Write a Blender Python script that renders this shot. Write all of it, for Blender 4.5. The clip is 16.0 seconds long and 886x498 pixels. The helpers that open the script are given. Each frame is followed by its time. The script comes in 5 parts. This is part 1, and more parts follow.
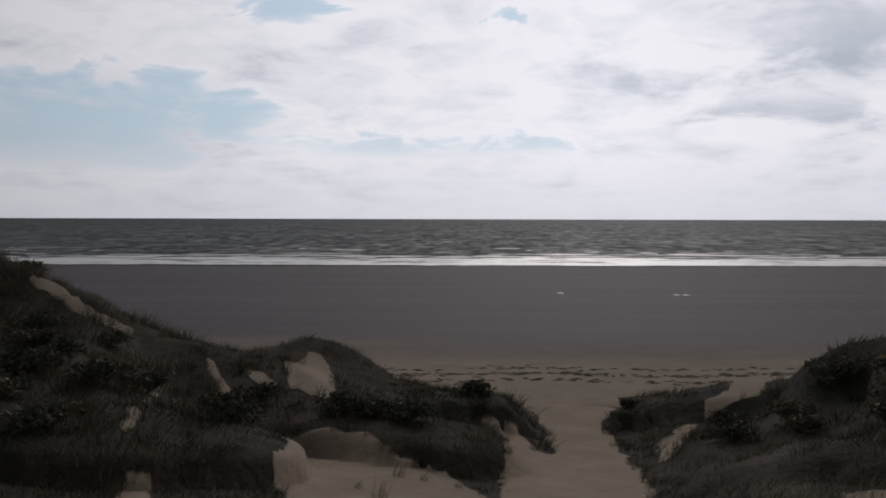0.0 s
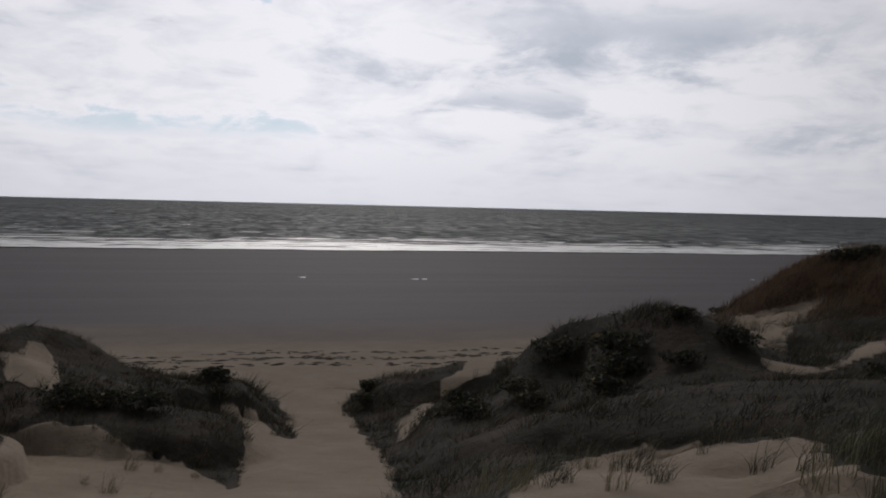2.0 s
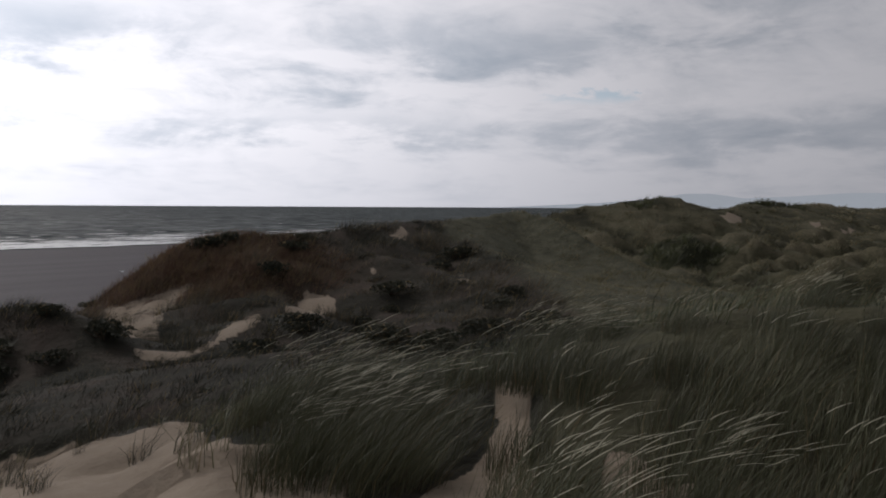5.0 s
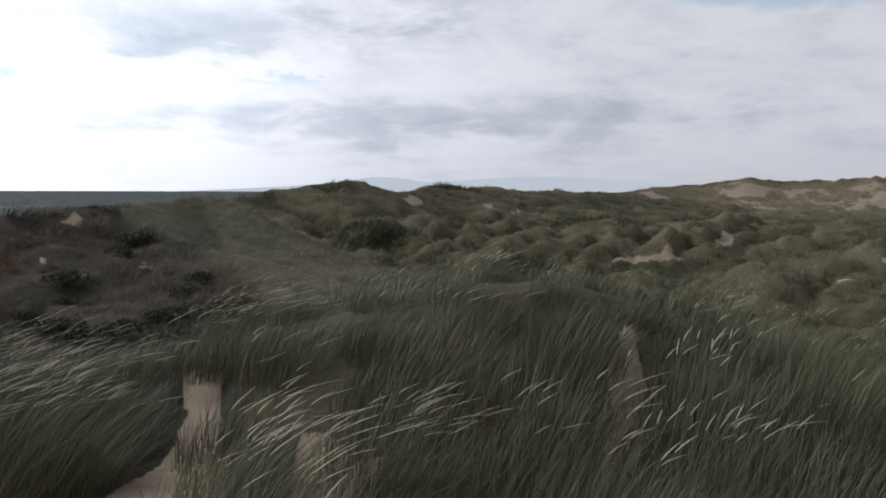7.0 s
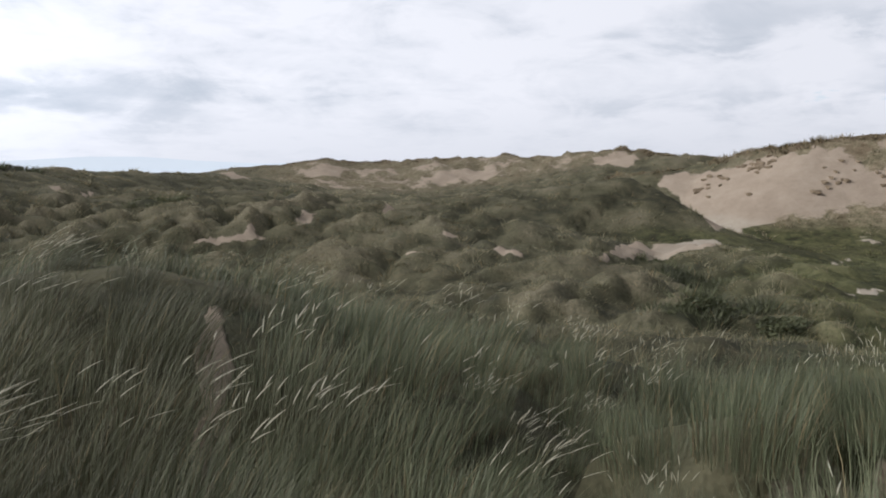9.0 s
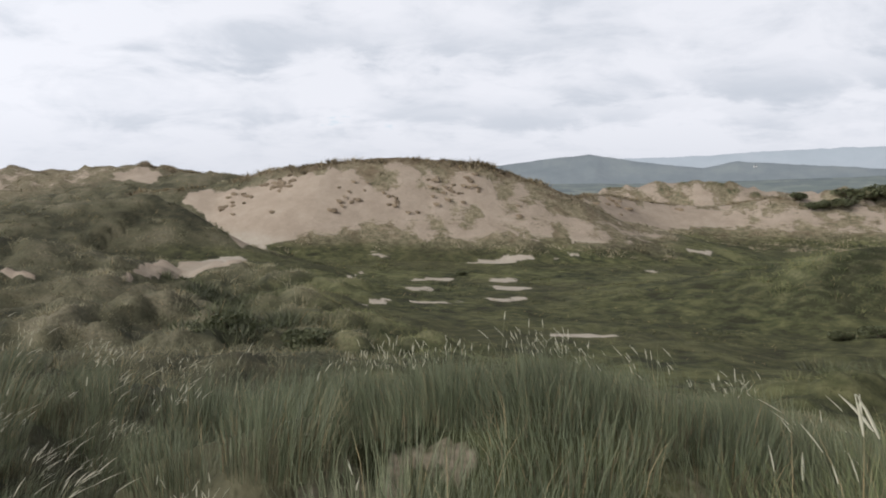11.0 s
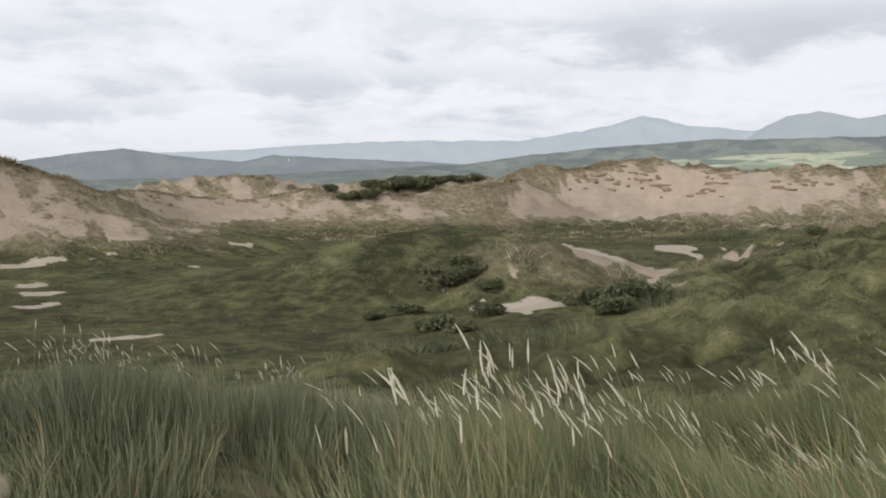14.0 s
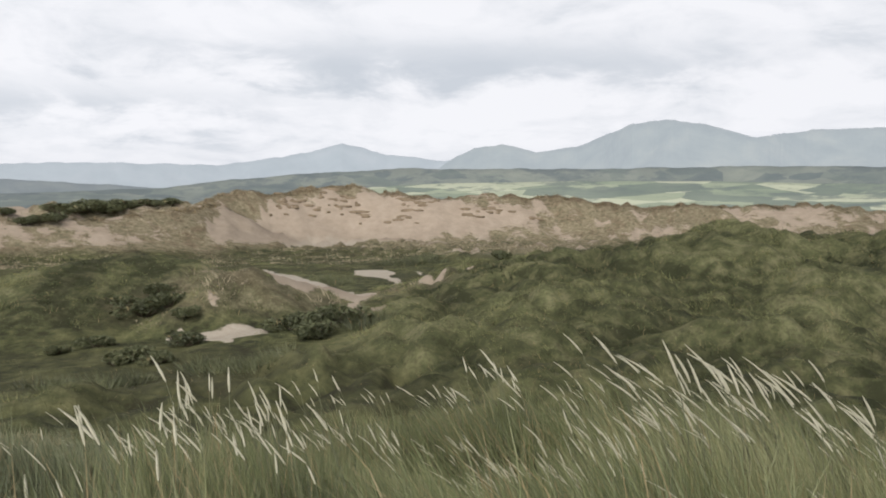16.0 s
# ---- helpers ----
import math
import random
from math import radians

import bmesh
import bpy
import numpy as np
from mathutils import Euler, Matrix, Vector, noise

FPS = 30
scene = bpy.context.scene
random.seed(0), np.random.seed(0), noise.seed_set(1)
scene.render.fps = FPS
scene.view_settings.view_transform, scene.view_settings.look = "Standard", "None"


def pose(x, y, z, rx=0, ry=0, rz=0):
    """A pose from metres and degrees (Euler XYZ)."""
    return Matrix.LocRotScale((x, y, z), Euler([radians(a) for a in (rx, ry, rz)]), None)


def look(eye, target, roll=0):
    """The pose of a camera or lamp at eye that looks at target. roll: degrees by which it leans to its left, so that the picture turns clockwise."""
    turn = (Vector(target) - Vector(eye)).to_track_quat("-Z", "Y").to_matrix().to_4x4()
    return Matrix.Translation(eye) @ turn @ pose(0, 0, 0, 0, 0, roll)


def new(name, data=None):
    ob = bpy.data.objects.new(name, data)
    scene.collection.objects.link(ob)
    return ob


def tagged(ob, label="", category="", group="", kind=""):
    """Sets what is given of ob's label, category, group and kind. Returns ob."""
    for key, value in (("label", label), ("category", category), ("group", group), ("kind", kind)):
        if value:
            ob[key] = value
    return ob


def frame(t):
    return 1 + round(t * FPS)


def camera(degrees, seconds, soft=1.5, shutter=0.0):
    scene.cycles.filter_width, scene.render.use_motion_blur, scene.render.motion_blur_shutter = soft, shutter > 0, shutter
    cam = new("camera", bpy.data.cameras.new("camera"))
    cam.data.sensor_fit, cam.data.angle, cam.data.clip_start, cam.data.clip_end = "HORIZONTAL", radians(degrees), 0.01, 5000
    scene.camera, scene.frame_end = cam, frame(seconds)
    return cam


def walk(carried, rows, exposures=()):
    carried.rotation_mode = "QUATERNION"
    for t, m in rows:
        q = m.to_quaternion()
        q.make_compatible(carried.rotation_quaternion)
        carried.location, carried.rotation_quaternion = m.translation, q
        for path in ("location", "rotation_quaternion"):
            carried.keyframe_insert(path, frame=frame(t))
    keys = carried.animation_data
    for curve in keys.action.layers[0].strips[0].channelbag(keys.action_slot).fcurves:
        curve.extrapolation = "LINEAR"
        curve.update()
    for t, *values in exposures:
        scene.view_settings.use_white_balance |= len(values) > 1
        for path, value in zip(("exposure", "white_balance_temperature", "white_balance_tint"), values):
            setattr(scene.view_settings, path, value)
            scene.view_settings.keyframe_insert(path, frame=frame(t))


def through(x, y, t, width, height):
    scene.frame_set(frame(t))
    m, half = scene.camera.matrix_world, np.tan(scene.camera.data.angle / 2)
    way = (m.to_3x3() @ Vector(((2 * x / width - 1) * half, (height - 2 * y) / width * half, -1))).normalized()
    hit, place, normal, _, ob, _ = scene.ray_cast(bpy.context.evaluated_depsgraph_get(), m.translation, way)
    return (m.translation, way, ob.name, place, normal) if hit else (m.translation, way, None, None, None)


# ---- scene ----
# The eye stands on a seaward dune crest, 12 m above the sea (z = 0), and turns on the spot.
EYE = (0.0, 0.0, 12.0)
PATH = [
    (0, 0.00, -1.98, -0.16),
    (0.5, -3.88, -2.63, 0.03),
    (1, -7.46, -2.81, 0.90),
    (1.5, -11.54, -2.78, -0.77),
    (2, -15.75, -2.74, -1.39),
    (2.5, -22.75, -2.88, -1.27),
    (3, -29.81, -2.55, -0.74),
    (3.5, -34.16, -2.45, -0.84),
    (4, -39.10, -3.25, -1.31),
    (4.5, -44.92, -2.88, 0.13),
    (5, -53.47, -2.71, -0.31),
    (5.2, -56.40, -2.91, -0.20),
    (7.3, -75.39, -3.81, -0.21),
    (7.5, -77.52, -3.92, -0.19),
    (8, -82.43, -4.21, 0.14),
    (8.5, -87.89, -6.17, -0.67),
    (9, -97.97, -4.84, 0.03),
    (9.5, -109.17, -3.22, 0.25),
    (9.7, -111.97, -3.31, -0.46),
    (11.8, -133.13, -2.39, -0.23),
    (12, -134.48, -1.95, -0.27),
    (12.5, -139.13, -2.22, -0.13),
    (13, -143.37, -1.89, 0.66),
    (13.5, -148.85, -2.68, 0.34),
    (14, -154.45, -3.69, 0.15),
    (14.5, -160.62, -4.34, 0.04),
    (15, -165.88, -2.90, -0.31),
    (15.5, -169.82, -2.78, -0.02),
    (16, -172.74, -2.08, -0.27),
]
cam = camera(51.03, 16.0, soft=1.9)
walk(cam, [(t, pose(*EYE, 90 + p, r, y)) for t, y, p, r in PATH],
     [(0.0, -1.9, 6420, 14.5), (2.5, -1.88, 6420, 14), (3.5, -1.8, 6420, 14), (4.3, -1.63, 6410, 14), (5.0, -1.33, 6400, 14), (5.5, -1.1, 6380, 14), (6.6, -0.6, 6200, 12),
      (7.4, -0.46, 6180, 12), (8.5, -0.16, 6180, 12), (9.2, -0.02, 6220, 12), (11.8, 0.03, 6300, 11), (16.0, 0.15, 6450, 10.5)])

# ---- daylight: broken cloud, the sun veiled over the sea ----
SUN_AZ, SUN_EL = 10.0, 35.0   # degrees clockwise from the sea's normal (+y), and up


def ramp(nt, fac, stops, interp="LINEAR"):
    n = nt.nodes.new("ShaderNodeValToRGB")
    n.color_ramp.interpolation = interp
    while len(n.color_ramp.elements) < len(stops):
        n.color_ramp.elements.new(0.5)
    for e, (p, c) in zip(n.color_ramp.elements, stops):
        e.position = p
        e.color = (*c, 1) if isinstance(c, tuple) else (c, c, c, 1)
    nt.links.new(fac, n.inputs[0])
    return n.outputs[0]


def maths(nt, op, a, b=0.0, c=None, clamp=False):
    n = nt.nodes.new("ShaderNodeMath")
    n.operation, n.use_clamp = op, clamp
    for k, v in enumerate((a, b) if c is None else (a, b, c)):
        if isinstance(v, (int, float)):
            n.inputs[k].default_value = v
        else:
            nt.links.new(v, n.inputs[k])
    return n.outputs[0]


def mixc(nt, fac, a, b, blend="MIX"):
    n = nt.nodes.new("ShaderNodeMix")
    n.data_type, n.blend_type = "RGBA", blend
    for k, v in ((0, fac), (6, a), (7, b)):
        if isinstance(v, (int, float)):
            n.inputs[k].default_value = v
        elif isinstance(v, tuple):
            n.inputs[k].default_value = (*v, 1)
        else:
            nt.links.new(v, n.inputs[k])
    return n.outputs[2]


def noise_tex(nt, vec, scale, detail=4.0, rough=0.55, distort=0.0, out=0):
    n = nt.nodes.new("ShaderNodeTexNoise")
    n.inputs["Scale"].default_value, n.inputs["Detail"].default_value = scale, detail
    n.inputs["Roughness"].default_value, n.inputs["Distortion"].default_value = rough, distort
    if vec is not None:
        nt.links.new(vec, n.inputs["Vector"])
    return n.outputs[out]


def build_world():
    w = bpy.data.worlds.new("sky")
    scene.world = w
    w.use_nodes = True
    nt = w.node_tree
    nt.nodes.clear()
    out, bg = nt.nodes.new("ShaderNodeOutputWorld"), nt.nodes.new("ShaderNodeBackground")
    sky = nt.nodes.new("ShaderNodeTexSky")
    sky.sky_type, sky.sun_disc = "NISHITA", False
    sky.sun_elevation, sky.sun_rotation = radians(SUN_EL), radians(SUN_AZ)
    tc = nt.nodes.new("ShaderNodeTexCoord")
    sep = nt.nodes.new("ShaderNodeSeparateXYZ")
    nt.links.new(tc.outputs["Generated"], sep.inputs[0])
    x, y, z = sep.outputs
    # cloud sheet: the ray's meeting with a plane overhead, flattened towards the horizon
    zz = maths(nt, "ADD", maths(nt, "MAXIMUM", z, 0.0), 0.15)
    comb = nt.nodes.new("ShaderNodeCombineXYZ")
    nt.links.new(maths(nt, "DIVIDE", x, zz), comb.inputs[0])
    nt.links.new(maths(nt, "DIVIDE", y, zz), comb.inputs[1])
    sheet = comb.outputs[0]
    big = noise_tex(nt, sheet, 1.25, 6, 0.55, 0.2)
    fine = noise_tex(nt, sheet, 3.4, 8, 0.62, 0.35)
    # degrees clockwise from +y, from -100 to 260
    az = maths(nt, "SUBTRACT", maths(nt, "FLOORED_MODULO", maths(nt, "MULTIPLY_ADD", maths(nt, "ARCTAN2", x, y), 180 / math.pi, 100.0), 360.0), 100.0)
    el = maths(nt, "MULTIPLY", maths(nt, "ARCSINE", z), 180 / math.pi)

    # heaped puffs with flat bellies, about six degrees long and half as high
    turn = nt.nodes.new("ShaderNodeCombineXYZ")
    nt.links.new(maths(nt, "DIVIDE", az, 6.5), turn.inputs[0])
    nt.links.new(maths(nt, "DIVIDE", el, 2.7), turn.inputs[1])
    puff = noise_tex(nt, turn.outputs[0], 1.0, 7, 0.58, 0.45)
    wisp = maths(nt, "ADD", maths(nt, "MULTIPLY", puff, 0.5), maths(nt, "MULTIPLY_ADD", fine, 0.22, maths(nt, "MULTIPLY", big, 0.28)))
    az_w = maths(nt, "ADD", az, maths(nt, "MULTIPLY_ADD", puff, 14.0, -7.0))
    el_w = maths(nt, "ADD", el, maths(nt, "MULTIPLY_ADD", wisp, 9.0, -4.5))

    def bank(a0, half, e0, tall):
        """A long flat cloud bank: soft ends, flat belly."""
        da = maths(nt, "POWER", maths(nt, "ABSOLUTE", maths(nt, "DIVIDE", maths(nt, "SUBTRACT", az_w, a0), half)), 3.0)
        de = maths(nt, "POWER", maths(nt, "ABSOLUTE", maths(nt, "DIVIDE", maths(nt, "SUBTRACT", el_w, e0), tall)), 2.0)
        return maths(nt, "EXPONENT", maths(nt, "MULTIPLY", maths(nt, "ADD", da, de), -1.0))

    def total(banks):
        out = banks[0]
        for k in banks[1:]:
            out = maths(nt, "MAXIMUM", out, k)
        return out

    def part_of(share, k):
        return maths(nt, "MULTIPLY", k, share)

    shade = total([part_of(0.85, bank(28, 14, 9.7, 1.9)), part_of(0.6, bank(54, 11, 9.6, 2.0)), part_of(0.5, bank(73, 11, 4.4, 2.4)), part_of(0.35, bank(68, 9, 11.2, 2.0)), part_of(0.5, bank(47, 9, 4.6, 0.9)), part_of(0.35, bank(20, 7, 6.6, 0.7)),
                   part_of(0.25, bank(76, 16, 5.9, 1.3)), part_of(0.5, bank(124, 16, 8.6, 1.3)), part_of(0.6, bank(150, 14, 6.2, 1.2)), part_of(0.85, bank(172, 18, 9.2, 1.5)), part_of(0.5, bank(130, 20, 4.4, 1.0))])
    clear = total([bank(-21, 13, 5.4, 3.8), part_of(0.62, bank(-2, 14, 4.0, 1.5)), bank(-10, 3, 12.3, 1.3), bank(4, 2.2, 11.8, 0.5), bank(94, 11, 11.6, 1.9), part_of(0.5, bank(62, 5, 5.9, 0.7)), part_of(0.4, bank(118, 9, 3.0, 1.0))])
    thin = maths(nt, "MULTIPLY_ADD", clear, 0.72, maths(nt, "MULTIPLY_ADD", wisp, -2.2, 1.06))
    cover = ramp(nt, thin, [(0.36, 1.0), (0.5, 0.3), (0.66, 0.0)])
    thick = ramp(nt, maths(nt, "MULTIPLY_ADD", shade, 0.66, maths(nt, "MULTIPLY_ADD", wisp, 3.6, -1.66)), [(0.05, 0.0), (0.3, 0.25), (0.55, 0.66), (0.9, 1.0)])
    # brightness falls off away from the veiled sun
    fall = ramp(nt, maths(nt, "DIVIDE", maths(nt, "ABSOLUTE", maths(nt, "SUBTRACT", az, SUN_AZ)), 180.0),
                [(0.0, 3.3), (0.1, 3.0), (0.17, 2.45), (0.22, 2.05), (0.27, 1.6), (0.32, 1.25), (0.4, 1.0), (0.6, 0.87), (1.0, 0.84)])
    # a dark cloud layer overhead, unseen, added to dim the light on the land
    unseen_deck = ramp(nt, z, [(0.0, 1.0), (0.22, 1.0), (0.42, 0.36), (1.0, 0.24)])
    glow = mixc(nt, 1.0, fall, unseen_deck, "MULTIPLY")
    veil = ramp(nt, maths(nt, "DIVIDE", az, 200.0), [(0.35, 1.0), (0.5, 0.72)])      # thinner cloud over the land
    lit = mixc(nt, maths(nt, "MULTIPLY", thick, veil), (0.975, 0.982, 1.015), (0.53, 0.59, 0.66))
    cloud = mixc(nt, 1.0, lit, glow, "MULTIPLY")
    blue = mixc(nt, 0.75, mixc(nt, 1.0, sky.outputs[0], (0.15, 0.15, 0.15), "MULTIPLY"), mixc(nt, 1.0, (0.66, 0.84, 0.97), glow, "MULTIPLY"))
    both = mixc(nt, cover, blue, cloud)
    # pale bank of haze along the horizon
    haze = ramp(nt, z, [(0.0, 0.75), (0.03, 0.5), (0.08, 0.0)])
    both = mixc(nt, haze, both, mixc(nt, 1.0, (0.76, 0.78, 0.825), glow, "MULTIPLY"))
    nt.links.new(both, bg.inputs[0])
    bg.inputs[1].default_value = 1.0
    nt.links.new(bg.outputs[0], out.inputs[0])


build_world()
sun = new("sun", bpy.data.lights.new("sun", "SUN"))
sun.data.energy, sun.data.angle, sun.data.color = 2.4, radians(11), (1.0, 0.95, 0.88)
sun.matrix_world = look((math.sin(radians(SUN_AZ)) * 100, math.cos(radians(SUN_AZ)) * 100, 12 + 100 * math.tan(radians(SUN_EL))), (0, 0, 12))

# ---- materials ----
def material(name, rough=0.9, spec=0.3):
    m = bpy.data.materials.new(name)
    m.use_nodes = True
    nt = m.node_tree
    b = nt.nodes["Principled BSDF"]
    b.inputs["Roughness"].default_value = rough
    b.inputs["Specular IOR Level"].default_value = spec
    return m, nt, b


def place_of(nt):
    return nt.nodes.new("ShaderNodeNewGeometry").outputs["Position"]


def attr(nt, name):
    n = nt.nodes.new("ShaderNodeAttribute")
    n.attribute_name = name
    return n.outputs["Fac"]


def bump(nt, b, h, strength, dist):
    n = nt.nodes.new("ShaderNodeBump")
    n.inputs["Strength"].default_value, n.inputs["Distance"].default_value = strength, dist
    nt.links.new(h, n.inputs["Height"])
    nt.links.new(n.outputs[0], b.inputs["Normal"])
    return n


def ground_material():
    m, nt, b = material("dune_ground", 0.95, 0.15)
    pos = place_of(nt)
    sand_n, sand_f = noise_tex(nt, pos, 0.35, 5, 0.6), noise_tex(nt, pos, 9, 5, 0.65)
    sand = ramp(nt, sand_n, [(0.3, (0.305, 0.248, 0.19)), (0.7, (0.395, 0.328, 0.256))])
    drift = noise_tex(nt, pos, 1.3, 6, 0.7, 0.6)
    sand = mixc(nt, ramp(nt, drift, [(0.32, 0.3), (0.5, 0.0)]), sand, (0.24, 0.19, 0.145))
    sand = mixc(nt, ramp(nt, drift, [(0.55, 0.0), (0.72, 0.3)]), sand, (0.45, 0.385, 0.315))
    sand = mixc(nt, maths(nt, "MULTIPLY", ramp(nt, sand_f, [(0.35, 1.0), (0.6, 0.0)]), 0.22), sand, (0.22, 0.165, 0.13))
    # wet, dark sand of the open beach, with faint bands along the shore
    st = nt.nodes.new("ShaderNodeMapping")
    st.inputs["Scale"].default_value = (0.012, 0.16, 1.0)
    nt.links.new(pos, st.inputs[0])
    bands = noise_tex(nt, st.outputs[0], 1.0, 5, 0.6, 0.4)
    wet = ramp(nt, bands, [(0.3, (0.06, 0.05, 0.057)), (0.7, (0.088, 0.073, 0.082))])
    sand = mixc(nt, attr(nt, "wet"), sand, wet)
    # sky reflected on the wet scrapes, painted as paler sand
    sky_shine = maths(nt, "MULTIPLY", attr(nt, "slack"), ramp(nt, drift, [(0.35, 0.55), (0.6, 1.0)]))
    sand = mixc(nt, sky_shine, sand, (0.43, 0.38, 0.31))
    # litter, moss and roots under the marram; painted light makes the humps paler
    g1, g2, g3 = noise_tex(nt, pos, 0.06, 4, 0.6), noise_tex(nt, pos, 0.9, 5, 0.65), noise_tex(nt, pos, 5.0, 4, 0.7)
    g5 = noise_tex(nt, pos, 0.28, 5, 0.62, 0.4)
    # hump light and hollow shade put into the tone, with random patches
    relief_tone = maths(nt, "ADD", maths(nt, "MULTIPLY_ADD", attr(nt, "hump"), 0.34, -0.06), maths(nt, "MULTIPLY_ADD", g5, 1.1, -0.05))
    dune = ramp(nt, relief_tone, [(0.25, (0.045, 0.045, 0.028)), (0.43, (0.105, 0.1, 0.06)), (0.64, (0.165, 0.148, 0.097)), (0.88, (0.215, 0.19, 0.13))])
    lush = ramp(nt, maths(nt, "MULTIPLY_ADD", g2, 0.9, maths(nt, "MULTIPLY_ADD", relief_tone, 0.7, -0.4)), [(0.25, (0.03, 0.035, 0.014)), (0.42, (0.08, 0.09, 0.036)), (0.6, (0.175, 0.177, 0.084))])
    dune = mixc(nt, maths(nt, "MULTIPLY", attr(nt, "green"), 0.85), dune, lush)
    dune = mixc(nt, ramp(nt, g2, [(0.46, 0.0), (0.7, 0.45)]), dune, (0.15, 0.128, 0.078))
    dune = mixc(nt, ramp(nt, g3, [(0.3, 0.7), (0.55, 0.0)]), dune, (0.035, 0.034, 0.02))
    slack = ramp(nt, maths(nt, "MULTIPLY_ADD", g2, 0.7, maths(nt, "MULTIPLY", relief_tone, 0.32)), [(0.36, (0.026, 0.027, 0.015)), (0.48, (0.072, 0.078, 0.034)), (0.62, (0.155, 0.152, 0.07))])
    slack = mixc(nt, ramp(nt, g1, [(0.4, 0.0), (0.65, 0.6)]), slack, (0.06, 0.056, 0.03))
    dune = mixc(nt, attr(nt, "scrub"), dune, (0.036, 0.038, 0.021))
    straw = ramp(nt, maths(nt, "MULTIPLY_ADD", g3, 0.45, maths(nt, "MULTIPLY", g2, 0.55)), [(0.36, (0.082, 0.073, 0.041)), (0.5, (0.195, 0.168, 0.108)), (0.62, (0.32, 0.268, 0.185))])
    dune = mixc(nt, attr(nt, "pale"), dune, straw)
    rust = ramp(nt, noise_tex(nt, pos, 0.3, 5, 0.65), [(0.5, 0.0), (0.62, 0.6)])      # dead brown growth along the crests
    dune = mixc(nt, maths(nt, "MULTIPLY", maths(nt, "MULTIPLY", rust, attr(nt, "pale")), ramp(nt, attr(nt, "bare"), [(0.0, 1.0), (0.7, 0.4)])), dune, (0.125, 0.085, 0.055))
    greyed = ramp(nt, maths(nt, "MULTIPLY_ADD", g3, 0.5, maths(nt, "MULTIPLY", g2, 0.5)), [(0.36, (0.05, 0.052, 0.034)), (0.52, (0.108, 0.107, 0.073)), (0.66, (0.165, 0.155, 0.11))])
    dune = mixc(nt, attr(nt, "turf"), dune, greyed)
    # foredune litter, darkened to put the slopes' backlit shade into its colour
    shaded_litter = ramp(nt, maths(nt, "MULTIPLY_ADD", g5, 0.75, maths(nt, "MULTIPLY", g2, 0.25)), [(0.36, (0.024, 0.025, 0.018)), (0.47, (0.044, 0.041, 0.031)), (0.62, (0.085, 0.066, 0.054))])
    dune = mixc(nt, attr(nt, "fore"), dune, shaded_litter)
    green = mixc(nt, attr(nt, "slack"), dune, slack)
    green = mixc(nt, maths(nt, "MULTIPLY", attr(nt, "cap"), ramp(nt, g2, [(0.35, 0.9), (0.62, 0.35)])), green, (0.118, 0.08, 0.052))
    green = mixc(nt, maths(nt, "MULTIPLY", attr(nt, "russet"), ramp(nt, g2, [(0.35, 0.4), (0.55, 1.0)])), green, (0.16, 0.095, 0.064))
    ledge = nt.nodes.new("ShaderNodeMapping")
    ledge.inputs["Scale"].default_value = (0.42, 0.42, 0.8)
    nt.links.new(pos, ledge.inputs[0])
    g4 = noise_tex(nt, ledge.outputs[0], 1.0, 6, 0.68, 0.7)
    edge = maths(nt, "ADD", attr(nt, "bare"), maths(nt, "MULTIPLY_ADD", g3, 0.25, maths(nt, "MULTIPLY_ADD", g4, 1.3, -0.775)))
    col = mixc(nt, ramp(nt, edge, [(0.40, 0.0), (0.56, 1.0)]), green, sand)
    nt.links.new(col, b.inputs["Base Color"])
    h = maths(nt, "ADD", maths(nt, "MULTIPLY", g2, ramp(nt, attr(nt, "bare"), [(0.3, 1.5), (0.7, 0.25)])), maths(nt, "MULTIPLY_ADD", noise_tex(nt, pos, 2.6, 4, 0.6, 0.3), 0.28, maths(nt, "MULTIPLY", sand_f, 0.14)))
    h = maths(nt, "MULTIPLY_ADD", g4, maths(nt, "MULTIPLY", attr(nt, "pale"), 1.6), h)
    bump(nt, b, h, 0.55, 0.25)
    rg = mixc(nt, maths(nt, "MAXIMUM", attr(nt, "wet"), maths(nt, "MULTIPLY", attr(nt, "slack"), attr(nt, "bare"))), (0.95, 0.95, 0.95), (0.7, 0.7, 0.7))
    nt.links.new(rg, b.inputs["Roughness"])
    return m


